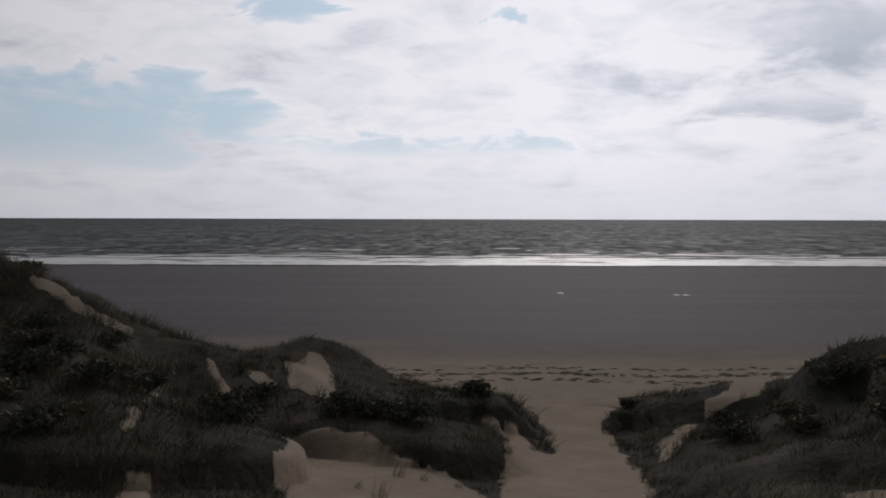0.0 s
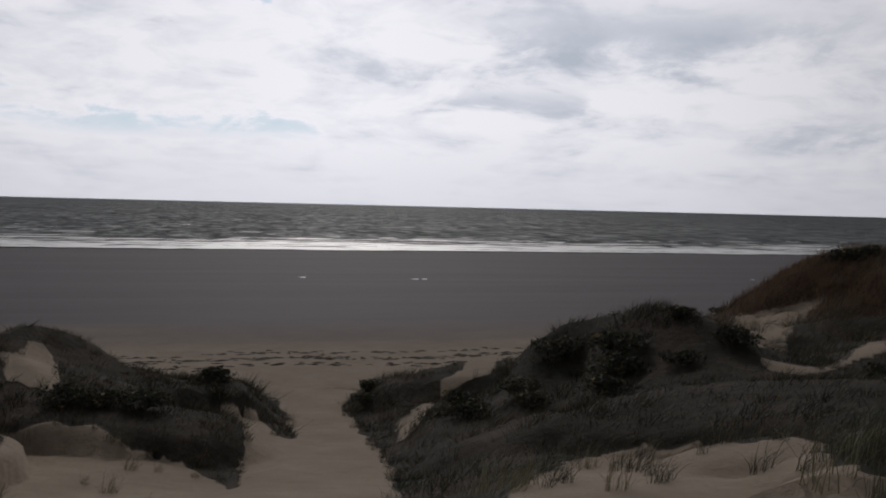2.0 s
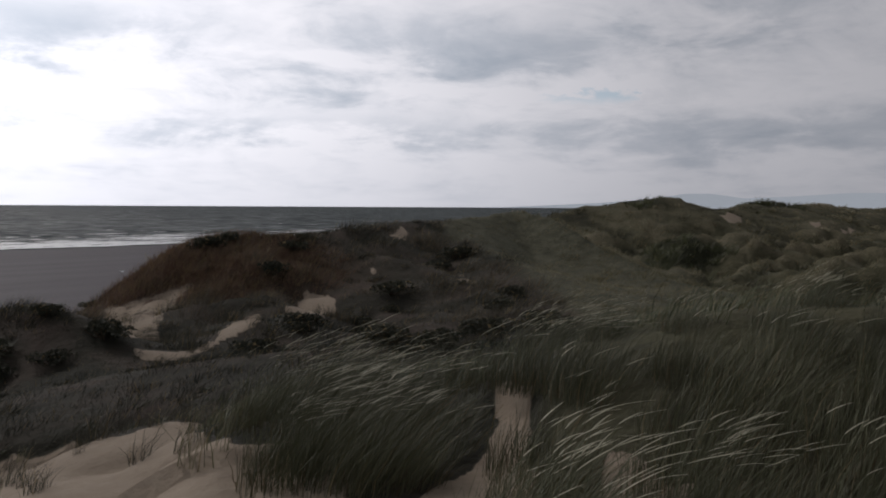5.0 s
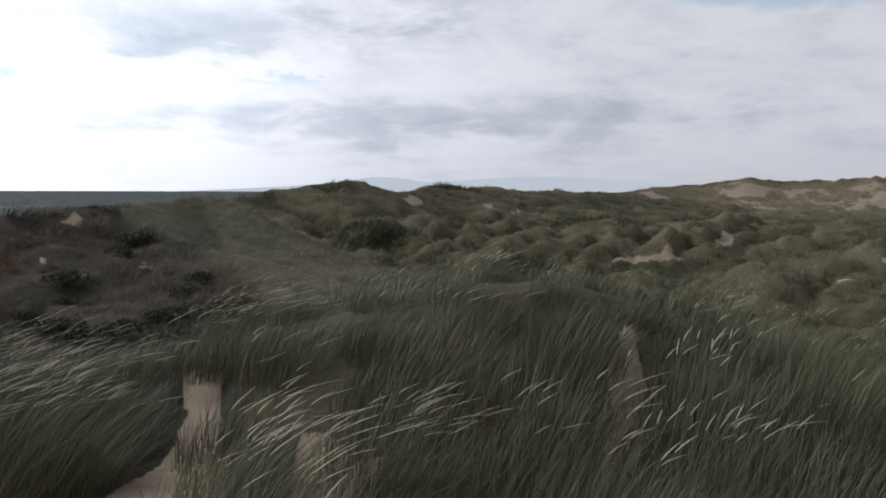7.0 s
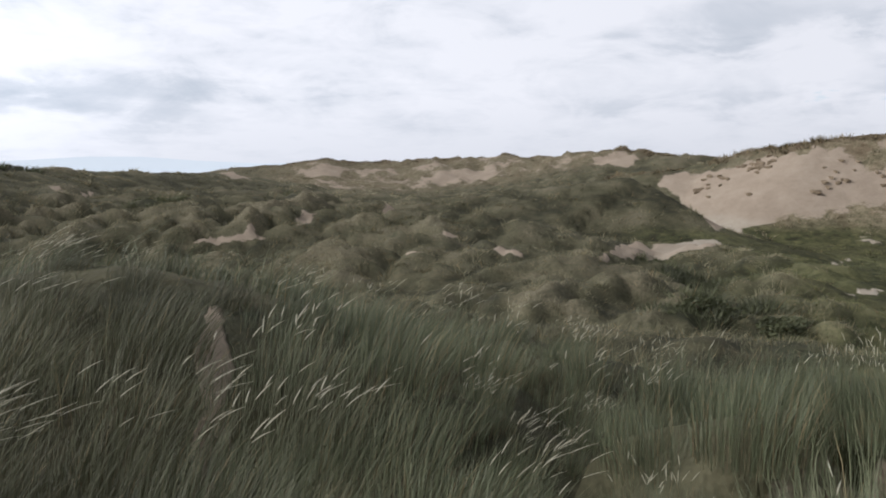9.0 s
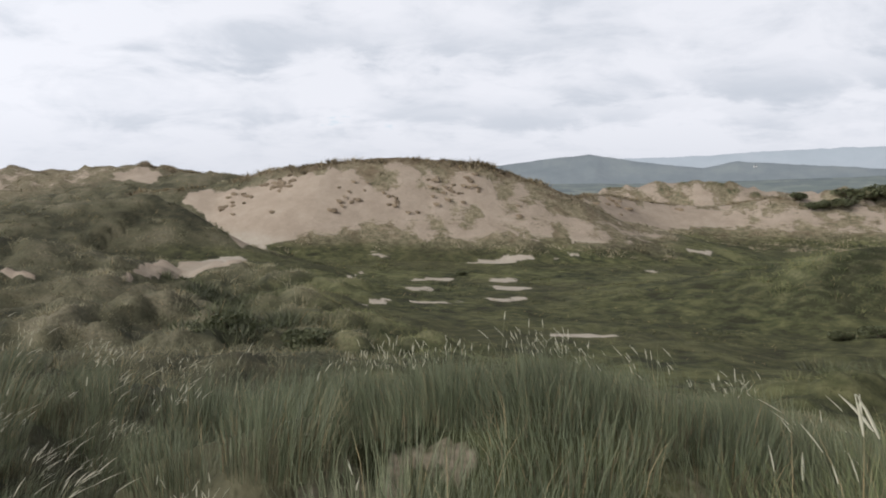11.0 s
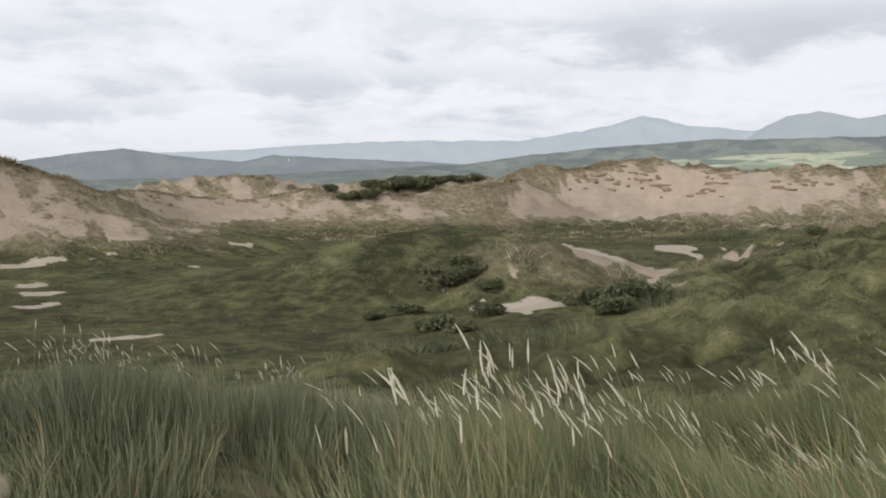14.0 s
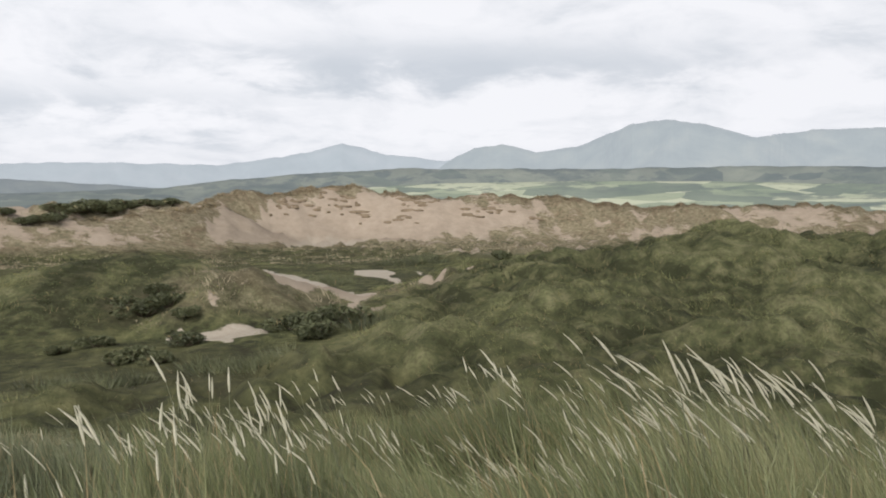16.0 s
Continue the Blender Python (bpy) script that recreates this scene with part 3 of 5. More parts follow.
def height(x, y):
    x, y = np.asarray(x, float), np.asarray(y, float)
    r = np.hypot(x, y)
    num, den = np.zeros(x.shape), np.zeros(x.shape)
    soft = 0.12 + 0.1 * smooth(4, 10, y)
    for sx, sy, sz in SPOTS:
        w = ((x - sx) ** 2 + (y - sy) ** 2 + (soft * (np.minimum(r, 120) + 4)) ** 2) ** -2.2
        num += w * sz
        den += w
    base = num / den
    beach = 1.75 * (229 - y) / 168
    shore = smooth(37, 50, y + 2.5 * fbm(x / 14, y / 14, 2, 5) - np.maximum(x - 20, 0) * 0.12)
    base = base + (beach - base) * shore
    top = base.copy()
    for w_land, w_sea, line in CRESTS.values():
        k = 0.3 + 0.004 * np.minimum(r, 200)
        hi = crest_rise(x, y, line, w_land, w_sea, base)
        m = np.maximum(top, hi)
        top = m + np.log(np.exp((top - m) / k) + np.exp((hi - m) / k)) * k - k * math.log(2) * np.exp(-np.abs(top - hi) / k)
    # hummocks with narrow hollows between, stronger on the dunes than on the beach
    land = (1 - shore) * smooth(0, 1, (r - 10 - 12 * smooth(3, 10, y)) / (35 - 12 * smooth(3, 10, y)))
    hum = hummocks(x, y)
    tufty = (np.abs(fbm(x / 2.1, y / 1.7, 2, 47)) - 0.3) * 0.5
    flank = turf(x, y)
    smooth_face = np.minimum(capsule(x, y, (132, -58, 108, -62, 13)), np.minimum(capsule(x, y, (60, -241, 18, -237, 11)), capsule(x, y, (122, -130, 120, -150, 9))))
    tufty = tufty * (1 + 1.6 * smooth(95, 115, r) * pale(x, y)) * (0.15 + 0.85 * smooth(0.7, 1.2, smooth_face))
    flat = (1 - smooth(3.4, 4.6, base)) * smooth(-16, -26, y + x * 0.1)      # the hollow's level floor
    low = np.maximum(1 - smooth(3.6, 5.0, base), smooth(12, 20, y) * (1 - smooth(20, 30, x)))
    blow = smooth(8, 14, y) * (1 - smooth(18, 28, x))
    seaward = smooth(10, 22, y) * (1 - smooth(60, 80, x))
    rough = (hum * (1.2 + 0.7 * smooth(55, 80, r) * smooth(-20, 0, y) - 0.85 * low) + tufty * (1 - 0.6 * low)) * (1 - 0.5 * smooth(2, 5, top - base) * smooth(-30, -10, y)) * (1 + 0.5 * smooth(-25, -40, y) * (1 - low)) * (1 - 0.6 * blow) * (1 - 0.45 * seaward) * (1 - 0.35 * smooth(110, 170, r)) * (1 - 0.75 * flank) * (1 - 0.6 * flat) + smooth(120, 300, r) * fbm(x / 30, y / 30, 4, 3) * 0.9
    best, zw = np.full(x.shape, 1e9), np.zeros(x.shape)
    for (x0, y0, z0), (x1, y1, z1) in zip(WAY, WAY[1:]):
        s = np.clip(((x - x0) * (x1 - x0) + (y - y0) * (y1 - y0)) / ((x1 - x0) ** 2 + (y1 - y0) ** 2), 0, 1)
        d = np.hypot(x - x0 - s * (x1 - x0), y - y0 - s * (y1 - y0))
        zw = np.where(d < best, z0 + s * (z1 - z0), zw)
        best = np.minimum(best, d)
    on_way = 1 - smooth(1.2, 3.4, best)
    top = top + (zw - top) * on_way
    land = land * (1 - on_way)
    near = fbm(x / 1.7, y / 1.7, 3, 9) * (0.07 - 0.035 * smooth(2, 5, y)) * smooth(1.5, 6, r) * (1 - shore)
    return top + rough * land * smooth(0.4, 2.0, top - beach * shore) + near + shore * fbm(x / 5, y / 3, 2, 4) * 0.025


# ---- bare sand: blowouts, tracks, slip faces and wet scrapes ----
SAND = []      # outline of a patch of bare sand (x, y), how ragged its edge is, how clean its sand
# the foredunes beside the way down
SAND.append(([(-4.9, 28.5), (-3.9, 28.6), (-3.0, 28.2), (-2.1, 27.9), (-1.6, 27.2), (-0.7, 26.9), (0.1, 26.2), (0.9, 24.3), (1.2, 21.9), (1.1, 15.22), (-2.78, 14.95), (-3.9, 22.0)], 0.6, 1.0))
SAND.append(([(-6.3, 37.0), (-5.8, 37.3), (-5.3, 39.1), (-4.9, 38.6), (-4.3, 36.6), (-3.5, 32.2), (-3.9, 31.0), (-4.8, 32.4), (-5.6, 33.6)], 0.6, 1.0))
SAND.append(([(-8.9, 35.0), (-8.3, 33.9), (-7.1, 31.9), (-7.1, 30.9), (-7.8, 32.0), (-8.5, 33.5)], 0.6, 1.0))
SAND.append(([(-7.3, 34.5), (-6.9, 34.9), (-6.0, 33.2), (-6.2, 32.6), (-6.9, 33.6)], 0.6, 1.0))
SAND.append(([(-9.7, 33.4), (-8.8, 28.8), (-7.7, 23.6), (-7.5, 21.7), (-8.2, 24.4), (-9.5, 30.1)], 0.6, 1.0))
SAND.append(([(-6.3, 19.7), (-6.7, 19.4), (-6.67, 17.99), (-5.94, 15.5), (-4.85, 15.53), (-6.2, 19.6)], 0.6, 1.0))
SAND.append(([(-18.6, 41.8), (-16.8, 41.0), (-15.2, 40.0), (-14.0, 39.3), (-12.6, 38.5), (-12.4, 36.6), (-13.2, 35.8), (-15.6, 39.0), (-16.5, 39.6), (-17.7, 40.6)], 0.6, 1.0))
# the way down to the beach
SAND.append(([(1.5, 36.9), (2.5, 37.4), (3.3, 37.8), (3.7, 33.0), (4.0, 32.6), (4.7, 44.5), (4.5, 48.3), (9.0, 48.8), (7.6, 43.6), (7.0, 36.0), (6.3, 29.7), (5.0, 21.4), (3.21, 13.13), (0.52, 14.67), (1.4, 23.4), (2.0, 27.7), (2.0, 29.9)], 0.5, 1.0))
SAND.append(([(11.1, 40.0), (12.6, 40.6), (20.3, 59.2), (14.1, 39.8), (13.1, 38.1), (12.0, 38.6), (11.2, 39.6)], 0.5, 1.0))
SAND.append(([(7.7, 33.7), (9.3, 37.3), (10.8, 39.3), (7.4, 28.6), (6.7, 28.3)], 0.5, 1.0))
# the blowout below the knoll and the scars behind it
SAND.append(([(4.87, 12.85), (7.44, 17.14), (8.77, 17.55), (9.35, 17.13), (9.88, 16.64), (10.21, 16.28), (8.91, 13.28), (9.89, 13.28), (10.09, 12.64), (7.93, 9.74), (3.88, 4.54), (4.22, 4.53), (4.74, 4.69), (5.21, 4.64), (5.05, 4.41), (4.19, 3.72), (3.38, 3.1), (3.56, 9.91)], 0.7, 0.97))
SAND.append(([(29.5, 45.3), (30.3, 43.6), (31.7, 42.8), (32.9, 41.5), (30.9, 40.2), (24.2, 32.6), (18.9, 26.1), (17.2, 24.8), (17.7, 26.3)], 0.7, 0.62))
SAND.append(([(17.1, 24.7), (18.0, 23.9), (20.9, 25.5), (26.5, 30.2), (26.9, 29.5), (23.1, 25.5), (21.1, 24.8), (18.0, 22.8), (16.9, 22.7), (16.7, 23.7)], 0.7, 0.97))
SAND.append(([(27.5, 28.8), (35.0, 35.6), (36.6, 36.6), (36.2, 35.5), (35.9, 33.4), (30.9, 29.2), (25.8, 25.6)], 0.7, 0.97))
SAND.append(([(50.1, 41.6), (53.9, 44.0), (53.1, 42.5), (50.4, 40.7)], 0.7, 0.97))
SAND.append(([(45.2, 39.4), (46.3, 39.4), (40.7, 34.8), (40.2, 35.0)], 0.7, 0.97))
SAND.append(([(50.5, 36.3), (47.2, 33.3), (38.5, 26.5), (38.3, 26.9), (45.6, 32.7)], 0.7, 0.97))
# trodden tracks through the marram
SAND.append(([(6.16, 4.08), (5.77, 3.41), (5.48, 3.26), (4.86, 2.9), (3.98, 2.31), (3.52, 2.01), (3.13, 2.77), (3.72, 2.98), (4.18, 3.02), (4.59, 3.11), (5.18, 3.44)], 0.6, 0.85))
SAND.append(([(4.63, 2.31), (4.48, 2.07), (4.31, 1.92), (4.2, 1.76), (4.22, 1.61), (3.88, 1.53), (3.62, 1.44), (3.52, 1.86), (4.14, 2.12)], 0.6, 0.85))
SAND.append(([(6.45, 0.74), (6.64, 0.6), (6.03, 0.56), (5.35, 0.51), (4.88, 0.44), (4.34, 0.32), (4.24, 0.54), (4.62, 0.6), (5.09, 0.61), (5.81, 0.68)], 0.6, 0.85))
SAND.append(([(3.0, 5.6), (2.6, 4.0), (3.4, 3.6), (4.0, 4.3), (3.8, 5.5)], 0.6, 1.0))
# worn hollows on the brow
SAND.append(([(3.83, -1.96), (3.91, -2.15), (3.86, -2.34), (3.59, -2.5), (3.29, -2.56), (3.21, -2.53), (3.29, -2.43), (3.49, -2.41), (3.78, -1.9)], 0.9, 0.47))
SAND.append(([(3.83, -2.34), (3.74, -2.49), (3.31, -2.56), (3.16, -2.48), (3.77, -2.32)], 0.9, 0.47))
SAND.append(([(2.82, -2.9), (2.84, -3.14), (2.75, -3.32), (2.48, -3.4), (2.38, -3.37), (2.79, -2.83)], 0.9, 0.47))
SAND.append(([(1.27, -4.64), (0.96, -4.78), (0.77, -4.54), (1.19, -4.37)], 0.9, 0.47))
# wet scrapes in the green hollow
SAND.append(([(90.5, -68.4), (91.7, -75.5), (88.6, -81.0), (88.0, -79.5), (88.6, -73.0)], 0.5, 0.8))
SAND.append(([(73.4, -60.3), (73.6, -64.5), (69.4, -61.4), (70.1, -58.1)], 0.5, 0.8))
SAND.append(([(66.3, -43.9), (64.7, -46.5), (62.9, -46.4), (62.0, -42.9)], 0.5, 0.8))
SAND.append(([(56.4, -46.2), (55.5, -49.9), (53.3, -48.2), (54.8, -45.2)], 0.5, 0.8))
SAND.append(([(67.4, -55.6), (63.1, -57.3), (59.3, -54.3), (60.7, -50.6)], 0.5, 0.8))
SAND.append(([(77.5, -53.5), (78.3, -60.0), (74.0, -56.4), (75.6, -52.6)], 0.5, 0.8))
SAND.append(([(56.1, -33.4), (58.1, -38.7), (56.1, -37.2), (55.5, -33.3)], 0.5, 0.8))
SAND.append(([(57.2, -39.5), (55.8, -43.7), (54.5, -43.1), (56.0, -39.2)], 0.5, 0.8))
SAND.append(([(41.4, -38.8), (38.7, -42.3), (36.6, -40.5), (39.7, -37.9)], 0.5, 0.8))
SAND.append(([(87.1, -83.1), (85.6, -85.8), (84.6, -84.8), (86.3, -82.3)], 0.5, 0.8))
SAND.append(([(84.2, -87.3), (83.0, -90.6), (81.5, -93.1), (81.4, -89.9), (83.3, -87.1)], 0.5, 0.8))
SAND.append(([(80.6, -95.5), (79.4, -98.7), (78.4, -97.0), (79.6, -95.2)], 0.5, 0.8))
SAND.append(([(74.4, -41.6), (86.4, -53.4), (83.5, -51.7), (70.2, -39.7)], 0.5, 0.8))
SAND.append(([(81.5, -102.4), (80.7, -106.2), (79.2, -103.9)], 0.5, 0.8))
SAND.append(([(74.2, -84.5), (73.2, -86.8), (69.2, -81.5)], 0.5, 0.8))
SAND.append(([(76.5, -26.2), (82.2, -32.5), (88.7, -39.4), (86.5, -39.7), (73.3, -30.7), (74.3, -25.5)], 0.5, 0.8))
SAND.append(([(102.7, -62.5), (100.7, -66.2), (99.5, -66.1), (101.0, -63.0)], 0.5, 0.8))
SAND.append(([(90.5, -89.0), (88.5, -94.2), (87.3, -96.9), (89.2, -89.3)], 0.5, 0.8))
# round the straw-coloured knob
SAND.append(([(25.8, -57.4), (23.3, -58.7), (20.1, -59.8), (18.5, -57.4), (20.8, -55.3), (24.4, -55.8)], 0.6, 1.0))
SAND.append(([(17.7, -64.5), (15.6, -69.1), (11.6, -62.6), (13.8, -62.9), (17.3, -64.6)], 0.6, 1.0))
SAND.append(([(24.3, -61.6), (22.8, -63.0), (22.6, -62.1), (23.7, -61.4)], 0.6, 1.0))
SAND.append(([(48.1, -145.3), (38.7, -127.3), (27.7, -108.3), (16.3, -80.6), (14.5, -69.7), (18.4, -70.5), (21.4, -66.1)], 0.6, 1.0))
SAND.append(([(30.7, -135.6), (25.5, -136.3), (9.5, -74.8), (9.6, -72.2), (22.2, -119.0), (27.4, -124.3)], 0.6, 1.0))
SAND.append(([(24.1, -146.2), (8.7, -88.0), (7.8, -79.6), (22.0, -138.1)], 0.6, 1.0))
# slip faces
SAND.append(([(136.6, -50.8), (136.9, -55.8), (126.7, -60.6), (127.5, -62.2), (120.0, -66.7), (116.5, -70.9), (113.6, -71.0), (109.9, -73.2), (107.1, -76.9), (104.9, -74.4), (106.7, -68.4), (108.0, -64.0), (109.9, -58.6), (110.9, -53.7), (90.7, -41.5), (96.2, -42.2), (129.7, -52.9)], 0.35, 0.95))
SAND.append(([(129.0, -133.6), (130.3, -143.4), (126.3, -143.7), (125.4, -152.6), (117.2, -157.1), (113.9, -151.2), (117.6, -138.1), (94.6, -103.1), (124.9, -131.3)], 0.35, 0.95))
SAND.append(([(76.2, -189.6), (78.2, -210.2), (74.8, -233.9), (68.0, -242.0), (57.1, -248.3), (44.5, -247.9), (29.2, -248.5), (22.8, -245.2), (18.4, -246.6), (4.3, -251.3), (7.1, -245.2), (18.9, -235.0), (29.9, -230.2), (37.4, -208.4), (52.1, -214.7), (64.3, -201.1), (71.2, -186.5)], 0.35, 0.95))
# far scars and strips
SAND.append(([(321.4, 31.2), (322.2, 25.4), (234.5, 14.2), (197.1, 17.3)], 0.6, 0.85))
SAND.append(([(313.4, 2.8), (316.8, -4.8), (313.5, -11.4), (302.5, -8.3), (302.3, 0.9)], 0.6, 0.85))
SAND.append(([(290.5, -33.3), (292.7, -44.9), (296.6, -59.6), (263.6, -55.0), (270.0, -44.7), (274.9, -33.2)], 0.6, 0.85))
SAND.append(([(256.2, -78.8), (257.3, -85.1), (258.0, -91.3), (224.9, -80.8), (230.8, -76.5)], 0.6, 0.85))
SAND.append(([(87.7, 2.3), (91.8, 0.3), (86.4, 0.1), (83.7, 1.4)], 0.6, 0.85))
SAND.append(([(117.4, 42.2), (125.7, 43.1), (116.7, 39.7), (114.8, 40.8)], 0.6, 0.85))
SAND.append(([(135.6, 32.3), (147.7, 33.0), (137.4, 30.4), (125.0, 29.5)], 0.6, 0.85))
SAND.append(([(135.8, 35.9), (135.8, 35.2), (125.1, 31.4), (122.8, 31.6)], 0.6, 0.85))
SAND.append(([(69.6, -6.7), (61.7, -7.2), (61.4, -7.4), (62.2, -6.2)], 0.6, 0.85))
SAND.append(([(75.9, -10.4), (76.0, -12.1), (75.5, -12.1), (71.7, -10.3)], 0.6, 0.85))
SAND.append(([(66.8, -12.4), (64.7, -13.2), (61.4, -14.4), (60.7, -13.9), (62.5, -12.4)], 0.6, 0.9))
SAND.append(([(62.5, -18.4), (75.2, -25.3), (82.0, -31.5), (90.0, -39.2), (74.0, -32.3), (81.1, -31.1), (69.8, -22.7)], 0.6, 0.9))
SAND.append(([(65.5, -20.1), (79.3, -27.9), (85.9, -34.4), (88.8, -40.3), (73.4, -33.0), (78.7, -31.5), (70.5, -23.3)], 0.6, 0.9))
SAND.append(([(82.8, 7.2), (84.1, 5.3), (81.7, 4.1), (81.9, 6.2)], 0.6, 0.9))
SAND.append(([(92.6, -6.5), (102.7, -12.2), (102.2, -12.7), (87.5, -7.2)], 0.6, 0.9))
SAND.append(([(83.0, 10.3), (82.5, 7.7), (82.1, 7.4), (81.3, 9.9)], 0.6, 0.9))

def depth_in(x, y, outline):
    """Metres to the outline: above zero inside it, below zero outside."""
    near, odd = np.full(x.shape, 1e9), np.zeros(x.shape, bool)
    for (x0, y0), (x1, y1) in zip(outline, outline[1:] + outline[:1]):
        near = np.minimum(near, capsule(x, y, (x0, y0, x1, y1, 1.0)))
        odd ^= ((y0 > y) != (y1 > y)) & (x < x0 + (y - y0) * (x1 - x0) / (y1 - y0 if y1 != y0 else 1e-9))
    return np.where(odd, near, -near)


def crest_cap(x, y, h):
    """1 along the tufted tops of the far dunes."""
    near_crest = np.full(x.shape, 99.0)
    for k in ("p", "l", "o", "k"):
        line = CRESTS[k][2]
        for (x0, y0, _), (x1, y1, _) in zip(line, line[1:]):
            near_crest = np.minimum(near_crest, capsule(x, y, (x0, y0, x1, y1, 1.0)))
    return (1 - smooth(0.6, 2.6, near_crest + 1.6 * fbm(x / 5, y / 5, 3, 64))) * smooth(9.5, 11, h) * smooth(95, 110, np.hypot(x, y))


def bare(x, y, h):
    """1 on bare sand, 0 where plants cover it; h: the ground's height there."""
    r = np.hypot(x, y)
    n = fbm(x / 0.5, y / 0.5, 3, 60) * (1 - smooth(5, 12, r)) + fbm(x / 1.6, y / 1.6, 4, 61) * smooth(5, 12, r) * (1 - smooth(60, 90, r)) + fbm(x / 5, y / 5, 4, 62) * smooth(60, 90, r)
    out = 0.8 * pale(x, y) * (0.56 + 0.35 * fbm(x / 9, y / 9, 3, 63) + 0.4 * fbm(x / 2.4, y / 2.4, 3, 67)) * smooth(4.5, 6.5, h)
    # tufted crests and ledges of the far dunes
    far = smooth(95, 110, r)
    cap = crest_cap(x, y, h)
    ledges = smooth(0.42, 0.6, fbm(x / 3.2, y / 3.2, 3, 65)) * smooth(8.0, 10.5, h)
    out = out * (1 - 0.6 * far * ledges)
    for outline, ragged, most in SAND:
        ox, oy = [p[0] for p in outline], [p[1] for p in outline]
        soft = 0.006 * math.hypot(sum(ox) / len(ox), sum(oy) / len(oy)) + 0.03
        hit = (x > min(ox) - 3 * soft) & (x < max(ox) + 3 * soft) & (y > min(oy) - 3 * soft) & (y < max(oy) + 3 * soft)
        if hit.any():
            d = depth_in(x[hit], y[hit], outline) + 1.5 * ragged * soft * n[hit]
            out[hit] = np.maximum(out[hit], most * smooth(-0.45 * soft, 0.8 * soft, d))
    out = out * (1 - 0.85 * far * cap)
    toe = smooth(44, 52, y + 4 * fbm(x / 8, y / 8, 3, 8)) * (h < 3.2)
    return np.maximum(out, np.maximum(toe, smooth(56, 62, y - np.maximum(x - 20, 0) * 0.12) * (h < 3.4)))


# dark low scrub: creeping willow and burnet rose (x, y, radius)
SCRUB = [(200, -224, 12), (194, -229, 12), (183, -238, 12), (174, -244, 12),
         (129, -243, 10), (116, -254, 9), (86, 36, 6), (95, 38, 5), (116, 52, 4), (146, 45, 6), (125, 22, 6), (150, 6, 9), (14.5, -60, 4), (38, -16, 2.2), (43, -21, 3),
         (22, -42, 4), (16, -46, 4), (60, -26, 4), (30, -110, 7), (22, -150, 8), (75, -30, 4)]


def scrub(x, y):
    out, n = np.zeros(x.shape), fbm(x / 4, y / 4, 3, 81)
    for sx, sy, sr in SCRUB:
        d = np.hypot(x - sx, y - sy) / sr
        out = np.maximum(out, 1 - smooth(0.6, 1.1, d + 0.35 * n))
    return out


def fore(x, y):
    """1 on the seaward dunes' dark, shade-painted growth, up to the long dune's fin."""
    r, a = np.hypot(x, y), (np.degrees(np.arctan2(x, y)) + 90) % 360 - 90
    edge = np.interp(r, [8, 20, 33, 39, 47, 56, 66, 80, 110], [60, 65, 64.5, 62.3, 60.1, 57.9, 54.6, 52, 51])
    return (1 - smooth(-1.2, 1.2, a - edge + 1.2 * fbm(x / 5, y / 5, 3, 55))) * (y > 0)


def slack(x, y, h):
    """1 on the flat green hollow behind the dunes."""
    return (1 - smooth(4.2, 6.0, h + 0.8 * fbm(x / 12, y / 12, 3, 77))) * smooth(-16, -26, y + x * 0.1)


# the ground's rings and spokes round the knoll; what grows on it is looked up there
STEP = 0.35
RINGS, SPOKES = 390, np.arange(-32, 212, STEP)
RING = np.geomspace(0.7, 340, RINGS)
_r, _a = np.meshgrid(RING, np.radians(SPOKES), indexing="ij")
GX, GY = _r * np.sin(_a), _r * np.cos(_a)
GZ = height(GX, GY)
GBARE, GSLACK, GSCRUB, GHUMP = bare(GX, GY, GZ), slack(GX, GY, GZ), scrub(GX, GY), hummocks(GX, GY)


def lookup(table, x, y):
    i = np.clip(np.log(np.maximum(np.hypot(x, y), 0.71) / 0.7) / math.log(340 / 0.7) * (RINGS - 1), 0, RINGS - 1.001)
    j = np.clip(((np.degrees(np.arctan2(x, y)) + 90) % 360 - 90 + 32) / STEP, 0, len(SPOKES) - 1.001)
    i0, j0 = i.astype(int), j.astype(int)
    u, v = i - i0, j - j0
    return (table[i0, j0] * (1 - u) * (1 - v) + table[i0 + 1, j0] * u * (1 - v) + table[i0, j0 + 1] * (1 - u) * v + table[i0 + 1, j0 + 1] * u * v)

# ---- ground, beach, sea ----
def mesh_from(name, verts, faces, mat, smooth_on=True):
    """verts: (n, 3) array; faces: (m, 3) or (m, 4) array."""
    me = bpy.data.meshes.new(name)
    verts, faces = np.asarray(verts, np.float32), np.asarray(faces, np.int32)
    k = faces.shape[1]
    me.vertices.add(len(verts))
    me.vertices.foreach_set("co", verts.ravel())
    me.loops.add(faces.size)
    me.loops.foreach_set("vertex_index", faces.ravel())
    me.polygons.add(len(faces))
    me.polygons.foreach_set("loop_start", np.arange(0, faces.size, k, dtype=np.int32))
    me.polygons.foreach_set("use_smooth", np.full(len(faces), smooth_on))
    me.materials.append(mat)
    me.update(calc_edges=True)
    return me


def grid_faces(rows, cols, wrap=False):
    i = np.arange(rows - 1)[:, None] * cols
    j = np.arange(cols if wrap else cols - 1)[None, :]
    jn = (j + 1) % cols
    return np.stack([i + j, i + jn, i + cols + jn, i + cols + j], -1).reshape(-1, 4)


def put(me, name, values):
    me.attributes.new(name, "FLOAT", "POINT").data.foreach_set("value", np.asarray(values, np.float32))


